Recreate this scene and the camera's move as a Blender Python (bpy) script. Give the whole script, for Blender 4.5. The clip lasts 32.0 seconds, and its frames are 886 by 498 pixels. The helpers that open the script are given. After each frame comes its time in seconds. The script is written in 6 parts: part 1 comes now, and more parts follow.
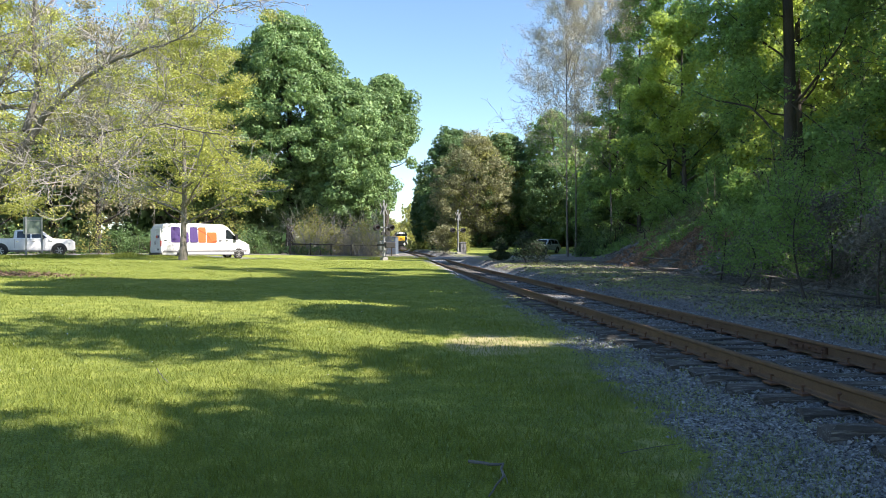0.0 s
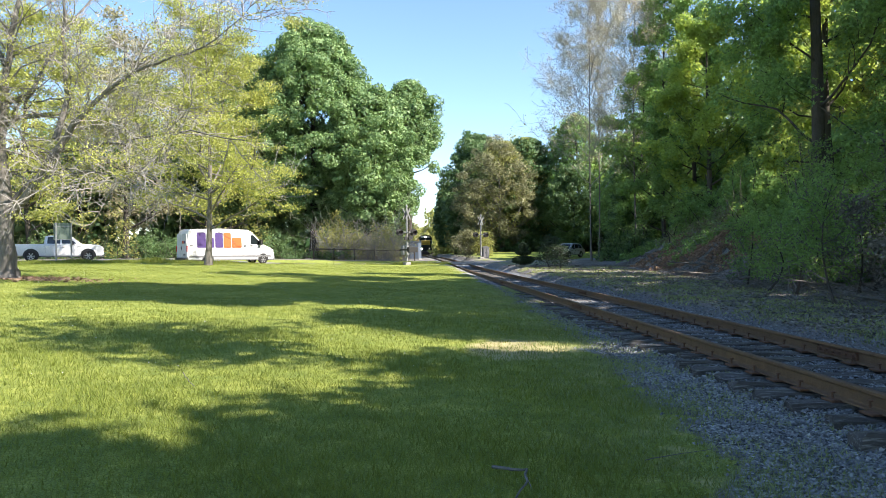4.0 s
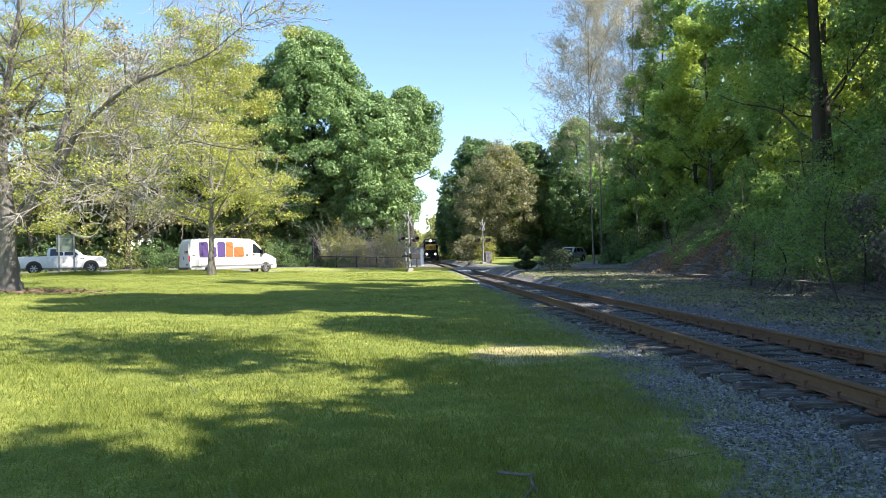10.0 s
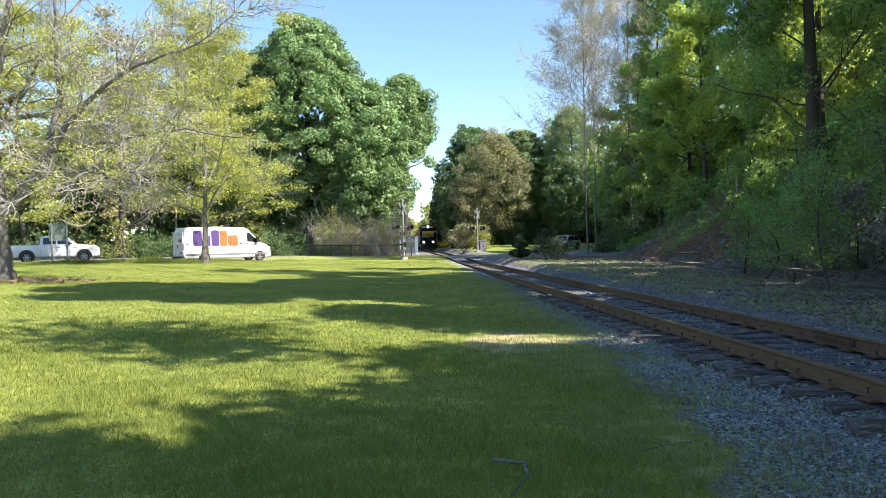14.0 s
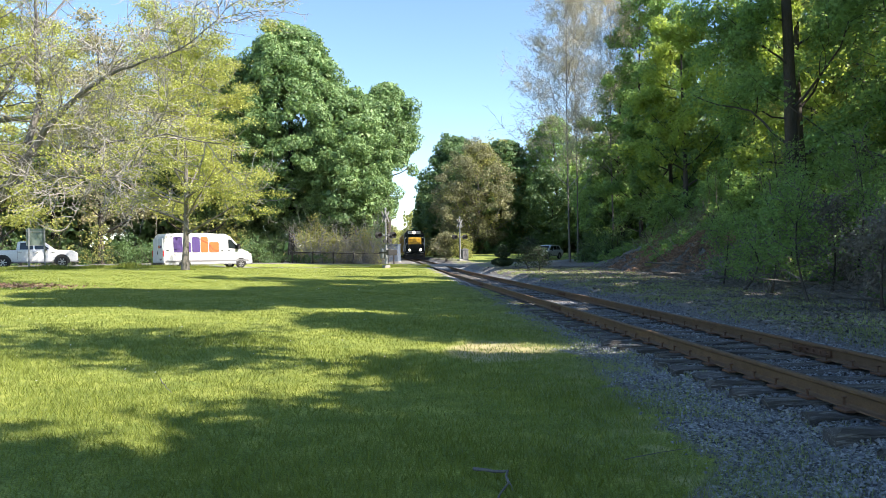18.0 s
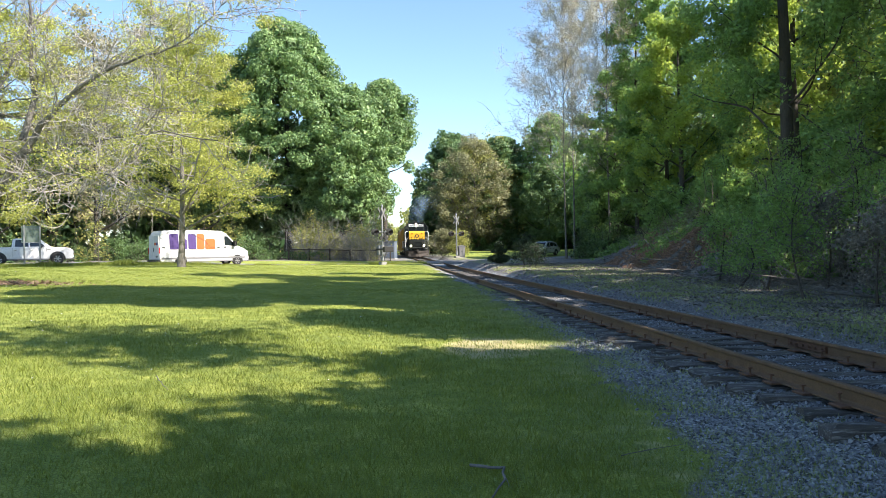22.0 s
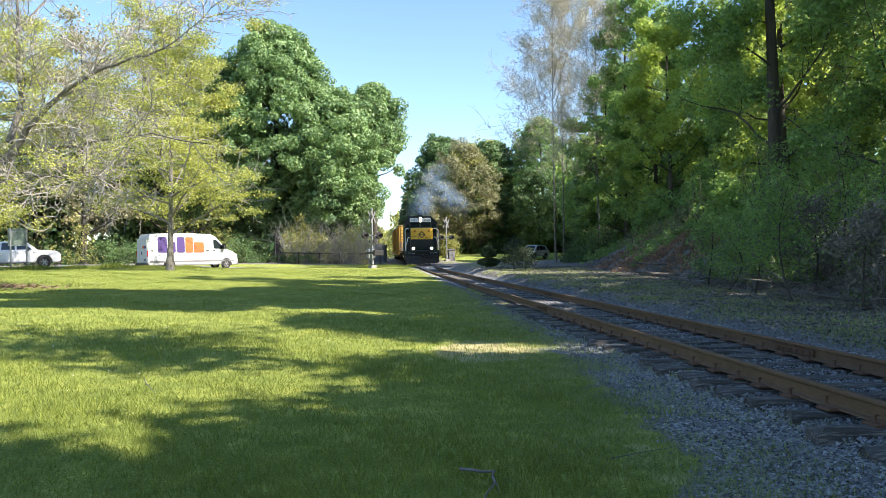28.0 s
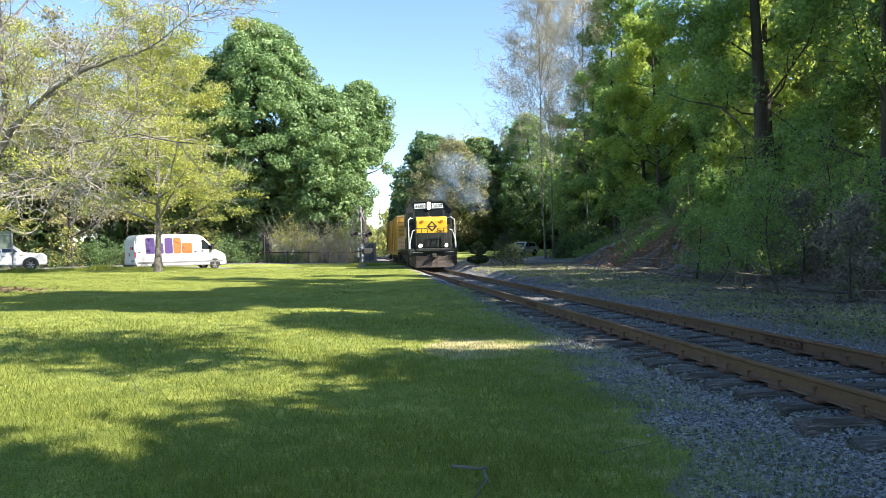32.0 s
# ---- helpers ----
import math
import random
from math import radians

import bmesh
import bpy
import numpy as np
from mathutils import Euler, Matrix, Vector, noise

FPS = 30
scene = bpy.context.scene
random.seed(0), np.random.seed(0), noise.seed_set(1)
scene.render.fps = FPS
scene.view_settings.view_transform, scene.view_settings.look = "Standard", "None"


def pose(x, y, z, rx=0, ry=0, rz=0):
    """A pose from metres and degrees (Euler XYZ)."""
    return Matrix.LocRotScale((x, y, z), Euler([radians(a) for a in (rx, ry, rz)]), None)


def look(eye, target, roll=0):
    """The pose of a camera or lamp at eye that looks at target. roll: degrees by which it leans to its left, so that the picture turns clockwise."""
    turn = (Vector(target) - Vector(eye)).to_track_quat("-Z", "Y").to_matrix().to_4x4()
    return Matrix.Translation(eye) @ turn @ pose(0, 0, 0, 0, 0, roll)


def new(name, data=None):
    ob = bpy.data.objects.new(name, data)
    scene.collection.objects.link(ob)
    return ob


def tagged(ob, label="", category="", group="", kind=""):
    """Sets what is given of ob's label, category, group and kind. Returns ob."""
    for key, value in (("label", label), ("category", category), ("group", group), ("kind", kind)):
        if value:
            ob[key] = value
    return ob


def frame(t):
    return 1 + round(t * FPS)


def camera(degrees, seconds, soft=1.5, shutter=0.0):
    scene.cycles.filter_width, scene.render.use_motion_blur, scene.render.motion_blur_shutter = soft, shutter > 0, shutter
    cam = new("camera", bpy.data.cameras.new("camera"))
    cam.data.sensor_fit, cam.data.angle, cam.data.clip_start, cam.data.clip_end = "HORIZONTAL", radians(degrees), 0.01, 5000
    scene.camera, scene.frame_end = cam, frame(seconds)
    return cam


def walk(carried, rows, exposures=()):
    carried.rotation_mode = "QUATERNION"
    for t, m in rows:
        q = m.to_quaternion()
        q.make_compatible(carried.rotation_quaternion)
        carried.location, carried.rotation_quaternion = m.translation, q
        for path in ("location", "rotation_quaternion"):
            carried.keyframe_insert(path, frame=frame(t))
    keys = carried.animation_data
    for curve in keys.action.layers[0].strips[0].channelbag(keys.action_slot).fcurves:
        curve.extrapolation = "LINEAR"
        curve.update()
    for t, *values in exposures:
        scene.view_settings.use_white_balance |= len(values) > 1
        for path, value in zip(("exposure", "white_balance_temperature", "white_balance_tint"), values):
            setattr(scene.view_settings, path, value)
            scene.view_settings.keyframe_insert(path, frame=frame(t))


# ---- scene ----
# Camera: held by hand, standing still beside the line, turning slightly
EYE = (0.0, 0.0, 1.27)
TURNS = (
    (0, 89.771, 0.303, -4.872), (0.5, 89.997, 0.517, -4.934), (1, 89.975, 1.477, -4.910), (1.5, 90.186, 0.542, -4.753),
    (2, 90.465, 0.624, -5.145), (2.5, 90.191, 0.538, -4.724), (3, 89.997, 0.318, -4.098), (3.5, 90.049, 0.150, -3.263),
    (5.5, 90.473, 0.797, -3.012), (6, 90.565, 0.528, -2.835), (6.5, 91.618, 0.742, -2.020), (7, 90.658, 1.028, -1.597),
    (7.5, 90.317, 0.606, -2.334), (8, 90.415, 1.609, -2.568), (8.5, 90.717, 1.697, -2.703), (9, 90.712, 1.494, -2.947),
    (9.5, 90.879, 1.206, -2.910), (10, 90.622, 1.358, -2.864), (10.5, 90.506, 1.485, -3.118), (11, 90.187, 1.966, -3.542),
    (11.5, 90.035, 1.640, -3.870), (12, 90.019, 1.487, -3.809), (12.5, 90.056, 1.108, -3.594), (13, 89.787, 1.276, -3.547),
    (13.5, 89.647, 1.392, -3.389), (15.5, 89.985, 1.380, -3.193), (16, 90.051, 1.242, -3.760), (16.5, 89.872, 0.935, -3.915),
    (17, 90.179, 1.074, -4.135), (17.5, 90.441, 0.767, -4.424), (18, 90.334, 0.933, -4.702), (18.5, 90.154, 0.648, -4.703),
    (19, 90.027, 0.619, -4.583), (19.5, 89.852, 0.794, -4.496), (20, 89.602, 1.150, -4.675), (20.5, 89.388, 1.121, -4.892),
    (21, 89.238, 0.931, -4.920), (21.5, 89.693, 1.014, -5.023), (22, 90.069, 0.987, -4.979), (22.5, 90.001, 0.930, -4.823),
    (23, 89.960, 0.880, -4.700), (23.5, 89.991, 1.115, -4.480), (24, 89.973, 1.221, -4.569), (24.5, 90.076, 1.129, -4.974),
    (25, 90.070, 0.986, -5.102), (25.5, 90.054, 1.046, -5.398), (27.5, 89.978, 1.009, -5.803), (28, 90.338, 0.930, -5.787),
    (28.5, 90.263, 0.811, -5.682), (29, 89.851, 1.077, -6.058), (29.5, 89.736, 1.229, -6.465), (30, 89.745, 1.308, -6.396),
    (30.5, 89.928, 1.083, -6.363), (31, 90.073, 0.799, -6.243), (31.5, 90.070, 0.916, -6.484), (32, 90.127, 1.636, -6.631),
)
cam = camera(63.57, 32.0, soft=0.75)
walk(cam, [(t, pose(*EYE, a, b, c)) for t, a, b, c in TURNS], exposures=[(0, 1.37, 6080, 7.0), (1, 1.50, 6080, 7.0), (3, 1.51, 6080, 7.0), (13, 1.50, 6080, 7.0), (32, 1.58, 6080, 7.0)])

# ---- light ----
SUN_EL, SUN_AZ = radians(40), (0.88, -0.47)      # height, and the ground direction towards the sun
world = bpy.data.worlds.new("world")
scene.world = world
world.use_nodes = True
_nt = world.node_tree
_sky = _nt.nodes.new("ShaderNodeTexSky")
_sky.sky_type = "NISHITA"
_sky.sun_disc = False
_sky.sun_elevation = SUN_EL
_sky.sun_rotation = math.atan2(SUN_AZ[0], SUN_AZ[1])
_sky.air_density, _sky.dust_density, _sky.ozone_density = 1.0, 0.25, 1.4
_sky.altitude = 400.0
_nt.nodes["Background"].inputs["Strength"].default_value = 0.097
_nt.links.new(_sky.outputs[0], _nt.nodes["Background"].inputs["Color"])
_lamp = bpy.data.lights.new("sun", "SUN")
_lamp.energy, _lamp.angle, _lamp.color = 5.2, radians(0.53), (1.0, 0.86, 0.73)
sun = new("sun", _lamp)
_h = Vector((*SUN_AZ, 0)).normalized() * math.cos(SUN_EL)
sun.matrix_world = look((_h.x * 80, _h.y * 80, math.sin(SUN_EL) * 80), (0, 0, 0))


# ---- materials ----
def mat(name):
    m = bpy.data.materials.new(name)
    m.use_nodes = True
    return m, m.node_tree.nodes, m.node_tree.links, m.node_tree.nodes["Principled BSDF"]


def ramp(nodes, stops):
    r = nodes.new("ShaderNodeValToRGB")
    e = r.color_ramp.elements
    while len(e) < len(stops):
        e.new(0.5)
    for el, (p, c) in zip(e, stops):
        el.position, el.color = p, (*c, 1)
    return r


def coords(nodes, links, kind="Object", scale=(1, 1, 1)):
    tc = nodes.new("ShaderNodeTexCoord")
    mp = nodes.new("ShaderNodeMapping")
    mp.inputs["Scale"].default_value = scale
    links.new(tc.outputs[kind], mp.inputs["Vector"])
    return mp.outputs[0]


def noise_tex(nodes, links, vec, scale, detail=4, rough=0.55):
    n = nodes.new("ShaderNodeTexNoise")
    n.inputs["Scale"].default_value, n.inputs["Detail"].default_value, n.inputs["Roughness"].default_value = scale, detail, rough
    links.new(vec, n.inputs["Vector"])
    return n.outputs["Fac"]


def mix_rgb(nodes, links, fac, a, b, blend="MIX"):
    m = nodes.new("ShaderNodeMix")
    m.data_type, m.blend_type = "RGBA", blend
    for sock, v in ((m.inputs[0], fac), (m.inputs[6], a), (m.inputs[7], b)):
        if isinstance(v, (int, float)):
            sock.default_value = v
        elif isinstance(v, tuple):
            sock.default_value = (*v, 1)
        else:
            links.new(v, sock)
    return m.outputs[2]


def bump(nodes, links, height, strength, dist, bsdf):
    b = nodes.new("ShaderNodeBump")
    b.inputs["Strength"].default_value, b.inputs["Distance"].default_value = strength, dist
    links.new(height, b.inputs["Height"])
    links.new(b.outputs[0], bsdf.inputs["Normal"])


def surface(name, dark, light, scale=6.0, rough=0.7, metal=0.0, bump_s=0.3, bump_d=0.01, grain=60.0, wear=None, wear_amt=0.5, stretch=(1, 1, 1), coat=0.0):
    """Two-scale noise between two colours, with fine relief and, where given, patches of wear."""
    m, nodes, links, b = mat(name)
    v = coords(nodes, links, "Object", stretch)
    n1, n2 = noise_tex(nodes, links, v, scale), noise_tex(nodes, links, v, grain, 3)
    c = mix_rgb(nodes, links, n1, dark, light)
    r2 = ramp(nodes, [(0.3, (0.75, 0.75, 0.75)), (0.7, (1.12, 1.12, 1.12))])
    links.new(n2, r2.inputs[0])
    c = mix_rgb(nodes, links, 1.0, c, r2.outputs[0], "MULTIPLY")
    if wear:
        n3 = noise_tex(nodes, links, v, scale * 2.3, 6, 0.7)
        r3 = ramp(nodes, [(1 - wear_amt - 0.08, (0, 0, 0)), (1 - wear_amt + 0.08, (1, 1, 1))])
        links.new(n3, r3.inputs[0])
        c = mix_rgb(nodes, links, r3.outputs[0], c, wear)
    links.new(c, b.inputs["Base Color"])
    b.inputs["Roughness"].default_value, b.inputs["Metallic"].default_value = rough, metal
    b.inputs["Coat Weight"].default_value = coat
    if bump_s:
        bump(nodes, links, n2, bump_s, bump_d, b)
    return m


def leafy(name, dark, light, glow, trans=0.4, rough=0.5):
    """Leaves: each one its own shade; light passes through them."""
    m, nodes, links, b = mat(name)
    g = nodes.new("ShaderNodeNewGeometry")
    r = ramp(nodes, [(0.0, dark), (0.55, tuple((d + l) / 2 for d, l in zip(dark, light))), (1.0, light)])
    links.new(g.outputs["Random Per Island"], r.inputs[0])
    v = coords(nodes, links, "Object")
    n = noise_tex(nodes, links, v, 0.35, 2)
    rn = ramp(nodes, [(0.3, (0.72, 0.75, 0.72)), (0.7, (1.2, 1.15, 1.1))])
    links.new(n, rn.inputs[0])
    c = mix_rgb(nodes, links, 1.0, r.outputs[0], rn.outputs[0], "MULTIPLY")
    links.new(c, b.inputs["Base Color"])
    b.inputs["Roughness"].default_value = rough
    b.inputs["Specular IOR Level"].default_value = 0.35
    t = nodes.new("ShaderNodeBsdfTranslucent")
    links.new(mix_rgb(nodes, links, 0.6, c, glow), t.inputs["Color"])
    mx = nodes.new("ShaderNodeMixShader")
    mx.inputs[0].default_value = trans
    links.new(b.outputs[0], mx.inputs[1])
    links.new(t.outputs[0], mx.inputs[2])
    links.new(mx.outputs[0], nodes["Material Output"].inputs["Surface"])
    return m


M_BARK = surface("bark_grey", (0.085, 0.075, 0.066), (0.29, 0.27, 0.245), 5, 0.95, bump_s=1.0, bump_d=0.05, grain=14, stretch=(5, 5, 0.6))
M_BARK_DARK = surface("bark_dark", (0.035, 0.03, 0.025), (0.10, 0.085, 0.07), 4, 0.95, bump_s=0.9, bump_d=0.03, grain=20, stretch=(3, 3, 0.5))
M_TWIG = surface("twig", (0.20, 0.185, 0.175), (0.40, 0.38, 0.355), 3, 0.9, bump_s=0.2)
M_DEADWOOD = surface("dead_wood", (0.07, 0.064, 0.058), (0.21, 0.198, 0.182), 5, 0.95, bump_s=0.5, grain=30)
M_LEAF_SPRING = leafy("spring_leaves", (0.205, 0.225, 0.06), (0.52, 0.54, 0.155), (0.68, 0.73, 0.17), 0.42)
M_LEAF_MAPLE = leafy("maple_leaves", (0.055, 0.12, 0.05), (0.30, 0.43, 0.18), (0.42, 0.58, 0.15), 0.27, 0.5)
M_LEAF_WOOD = leafy("wood_leaves", (0.065, 0.135, 0.052), (0.28, 0.44, 0.155), (0.54, 0.72, 0.14), 0.40)
M_LEAF_BLUE = leafy("dull_leaves", (0.045, 0.10, 0.042), (0.17, 0.26, 0.115), (0.34, 0.48, 0.13), 0.36)
# lit copy of the wood leaves: sun from behind put into a yellower colour
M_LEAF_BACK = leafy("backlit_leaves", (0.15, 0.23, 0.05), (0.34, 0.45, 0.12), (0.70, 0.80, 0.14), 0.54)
M_LEAF_BUD = leafy("pale_buds", (0.34, 0.29, 0.18), (0.62, 0.57, 0.38), (0.66, 0.62, 0.36), 0.3)
M_LEAF_PALE = leafy("pale_young_leaves", (0.20, 0.185, 0.11), (0.40, 0.38, 0.23), (0.5, 0.48, 0.25), 0.3)
M_LEAF_CEDAR = leafy("grey_brown_foliage", (0.12, 0.113, 0.10), (0.31, 0.29, 0.255), (0.3, 0.28, 0.22), 0.2, 0.7)
M_LEAF_STRAW = leafy("straw_leaves", (0.32, 0.29, 0.18), (0.58, 0.54, 0.36), (0.6, 0.56, 0.34), 0.3)
M_LEAF_VINE = leafy("vine_tangle", (0.12, 0.125, 0.075), (0.33, 0.33, 0.175), (0.42, 0.42, 0.18), 0.25)
M_LEAF_OLIVE = leafy("yellowing_leaves", (0.18, 0.19, 0.06), (0.42, 0.42, 0.14), (0.58, 0.6, 0.16), 0.38)
M_LEAF_DRY = leafy("dry_leaves", (0.16, 0.10, 0.07), (0.44, 0.30, 0.21), (0.42, 0.28, 0.18), 0.15, 0.8)
M_LEAF_LITTER = leafy("leaf_litter", (0.075, 0.07, 0.064), (0.31, 0.285, 0.265), (0.24, 0.2, 0.16), 0.1, 0.9)
M_LEAF_FIR = leafy("conifer_needles", (0.016, 0.034, 0.014), (0.055, 0.085, 0.036), (0.05, 0.09, 0.03), 0.15)
M_GRASS = leafy("grass_blades", (0.085, 0.122, 0.024), (0.24, 0.28, 0.058), (0.43, 0.47, 0.06), 0.43, 0.6)
M_GRASS_DULL = leafy("thin_dull_grass", (0.16, 0.20, 0.075), (0.38, 0.42, 0.18), (0.46, 0.5, 0.17), 0.3, 0.7)
M_RAIL = surface("rusty_rail", (0.085, 0.05, 0.026), (0.20, 0.122, 0.064), 7, 0.75, 0.25, 0.35, 0.004, 90, wear=(0.20, 0.13, 0.08), wear_amt=0.3)
M_RUST = surface("rusty_iron", (0.07, 0.035, 0.02), (0.17, 0.09, 0.05), 14, 0.85, 0.2, 0.5, 0.006, 80)
M_TIE = surface("weathered_tie", (0.03, 0.027, 0.024), (0.12, 0.112, 0.105), 3, 0.95, bump_s=0.8, bump_d=0.015, grain=26, stretch=(0.6, 6, 6), wear=(0.27, 0.26, 0.245), wear_amt=0.4)
M_ASPHALT = surface("asphalt", (0.16, 0.155, 0.15), (0.27, 0.265, 0.255), 1.2, 0.9, bump_s=0.5, bump_d=0.01, grain=70)
M_CONCRETE = surface("concrete", (0.22, 0.215, 0.205), (0.34, 0.33, 0.31), 3, 0.9, bump_s=0.3, grain=40)


def stone_mat():
    m, nodes, links, b = mat("ballast_stone")
    g = nodes.new("ShaderNodeNewGeometry")
    r = ramp(nodes, [(0.0, (0.085, 0.089, 0.095)), (0.5, (0.205, 0.212, 0.226)), (0.94, (0.28, 0.286, 0.298)), (1.0, (0.40, 0.395, 0.39))])
    links.new(g.outputs["Random Per Island"], r.inputs[0])
    v = coords(nodes, links, "Object")
    n = noise_tex(nodes, links, v, 40)
    rr = ramp(nodes, [(0.3, (0.7, 0.7, 0.7)), (0.7, (1.2, 1.2, 1.2))])
    links.new(n, rr.inputs[0])
    links.new(mix_rgb(nodes, links, 1.0, r.outputs[0], rr.outputs[0], "MULTIPLY"), b.inputs["Base Color"])
    b.inputs["Roughness"].default_value = 0.9
    bump(nodes, links, n, 0.4, 0.005, b)
    return m


M_STONE = stone_mat()


def ground_mat():
    """Lawn, bare earth with leaf litter, and gravel, blended by the sheet's cover attribute."""
    m, nodes, links, b = mat("ground_cover")
    v = coords(nodes, links, "Object")
    at = nodes.new("ShaderNodeAttribute")
    at.attribute_name = "cover"
    sep = nodes.new("ShaderNodeSeparateColor")
    links.new(at.outputs["Color"], sep.inputs[0])
    big, mid, fine = noise_tex(nodes, links, v, 0.25, 3), noise_tex(nodes, links, v, 2.5, 5, 0.65), noise_tex(nodes, links, v, 35, 4, 0.7)
    rg = ramp(nodes, [(0.25, (0.13, 0.178, 0.038)), (0.5, (0.235, 0.275, 0.058)), (0.75, (0.40, 0.415, 0.10))])
    links.new(mid, rg.inputs[0])
    tuft = ramp(nodes, [(0.36, (0.55, 0.58, 0.52)), (0.52, (1.0, 1.0, 1.0)), (0.68, (1.35, 1.3, 1.25))])
    links.new(noise_tex(nodes, links, v, 48, 3, 0.7), tuft.inputs[0])
    lawn_c = mix_rgb(nodes, links, 1.0, rg.outputs[0], tuft.outputs[0], "MULTIPLY")
    rl = ramp(nodes, [(0.3, (0.066, 0.063, 0.061)), (0.5, (0.17, 0.16, 0.155)), (0.70, (0.34, 0.325, 0.31))])
    links.new(fine, rl.inputs[0])
    rs = ramp(nodes, [(0.1, (0.06, 0.062, 0.068)), (0.6, (0.25, 0.256, 0.272)), (0.95, (0.48, 0.48, 0.49))])
    vo = nodes.new("ShaderNodeTexVoronoi")
    vo.inputs["Scale"].default_value = 38
    links.new(v, vo.inputs["Vector"])
    sv = nodes.new("ShaderNodeSeparateColor")
    links.new(vo.outputs["Color"], sv.inputs[0])
    links.new(sv.outputs[0], rs.inputs[0])
    rd = ramp(nodes, [(0.3, (0.32, 0.28, 0.13)), (0.7, (0.46, 0.41, 0.22))])
    links.new(mid, rd.inputs[0])

    def sharpen(ch):
        a = nodes.new("ShaderNodeMath")
        a.operation = "ADD"
        links.new(sep.outputs[ch], a.inputs[0])
        s = nodes.new("ShaderNodeMath")
        s.operation = "MULTIPLY_ADD"
        links.new(mid, s.inputs[0])
        s.inputs[1].default_value, s.inputs[2].default_value = 0.9, -0.45
        links.new(s.outputs[0], a.inputs[1])
        r = ramp(nodes, [(0.4, (0, 0, 0)), (0.6, (1, 1, 1))])
        links.new(a.outputs[0], r.inputs[0])
        return r.outputs[0]

    c = mix_rgb(nodes, links, sharpen(0), rl.outputs[0], lawn_c)
    c = mix_rgb(nodes, links, sharpen(1), c, rd.outputs[0])
    c = mix_rgb(nodes, links, sharpen(2), c, rs.outputs[0])
    rb = ramp(nodes, [(0.3, (0.82, 0.85, 0.8)), (0.7, (1.12, 1.1, 1.1))])
    links.new(big, rb.inputs[0])
    c = mix_rgb(nodes, links, 1.0, c, rb.outputs[0], "MULTIPLY")
    links.new(c, b.inputs["Base Color"])
    b.inputs["Roughness"].default_value = 0.95
    b.inputs["Specular IOR Level"].default_value = 0.2
    bump(nodes, links, fine, 0.8, 0.03, b)
    return m


M_GROUND = ground_mat()


# ---- mesh helpers ----
def part(name, bm, material, parent=None, label=""):
    """Links a bmesh as one mesh object under a thing or a part."""
    me = bpy.data.meshes.new(name)
    bm.to_mesh(me)
    bm.free()
    me.materials.append(material)
    ob = new(name, me)
    ob.parent = parent
    return tagged(ob, label)


def np_mesh(name, verts, faces, material, parent=None, label="", smooth=False):
    """A mesh from numpy arrays: verts (n, 3) and faces (m, k) of one size k."""
    me = bpy.data.meshes.new(name)
    n, k = faces.shape
    me.vertices.add(len(verts))
    me.vertices.foreach_set("co", verts.astype(np.float32).ravel())
    me.loops.add(n * k)
    me.loops.foreach_set("vertex_index", faces.astype(np.int32).ravel())
    me.polygons.add(n)
    me.polygons.foreach_set("loop_start", np.arange(0, n * k, k, dtype=np.int32))
    me.polygons.foreach_set("use_smooth", np.full(n, smooth))
    me.update(calc_edges=True)
    me.materials.append(material)
    ob = new(name, me)
    ob.parent = parent
    return tagged(ob, label)


def thing(name, m, label, category, group="", kind=""):
    ob = new(name)
    ob.empty_display_size = 0.2
    ob.matrix_basis = m
    return tagged(ob, label, category, group, kind)


def box(bm, x0, y0, z0, x1, y1, z1, bev=0.0, seg=1):
    r = bmesh.ops.create_cube(bm, size=1)
    vs = r["verts"]
    for v in vs:
        v.co = Vector((x0 + (v.co.x + 0.5) * (x1 - x0), y0 + (v.co.y + 0.5) * (y1 - y0), z0 + (v.co.z + 0.5) * (z1 - z0)))
    if bev:
        es = list({e for v in vs for e in v.link_edges})
        bmesh.ops.bevel(bm, geom=es, offset=bev, segments=seg, profile=0.6, affect="EDGES")
    return bm


def cyl(bm, p, q, r0, r1=None, n=12):
    p, q = Vector(p), Vector(q)
    d = q - p
    m = Matrix.Translation((p + q) / 2) @ d.to_track_quat("Z", "Y").to_matrix().to_4x4()
    bmesh.ops.create_cone(bm, cap_ends=True, segments=n, radius1=r0, radius2=r0 if r1 is None else r1, depth=d.length, matrix=m)
    return bm


def prism(bm, pts, axis, a, b):
    """A closed outline, in the two axes other than axis, pulled from a to b along axis."""
    def at(u, v, w):
        return {"x": (w, u, v), "y": (u, w, v), "z": (u, v, w)}[axis]
    lo = [bm.verts.new(at(u, v, a)) for u, v in pts]
    hi = [bm.verts.new(at(u, v, b)) for u, v in pts]
    n = len(pts)
    bm.faces.new(lo)
    bm.faces.new(hi[::-1])
    for i in range(n):
        bm.faces.new((lo[i], hi[i], hi[(i + 1) % n], lo[(i + 1) % n]))
    bmesh.ops.recalc_face_normals(bm, faces=bm.faces)
    return bm


def pipe(bm, pts, r, n=8):
    """A bent round bar through points."""
    for a, b in zip(pts[:-1], pts[1:]):
        cyl(bm, a, b, r, n=n)
    return bm


def smooth(ob, angle=40):
    me = ob.data
    me.polygons.foreach_set("use_smooth", np.ones(len(me.polygons), dtype=bool))
    me.set_sharp_from_angle(angle=radians(angle))
    return ob

# ---- ground ----
TRACK_X, GAUGE = 4.9, 1.505
ROAD_A = radians(25)


def sstep(a, b, v):
    t = np.clip((v - a) / (b - a), 0, 1)
    return t * t * (3 - 2 * t)


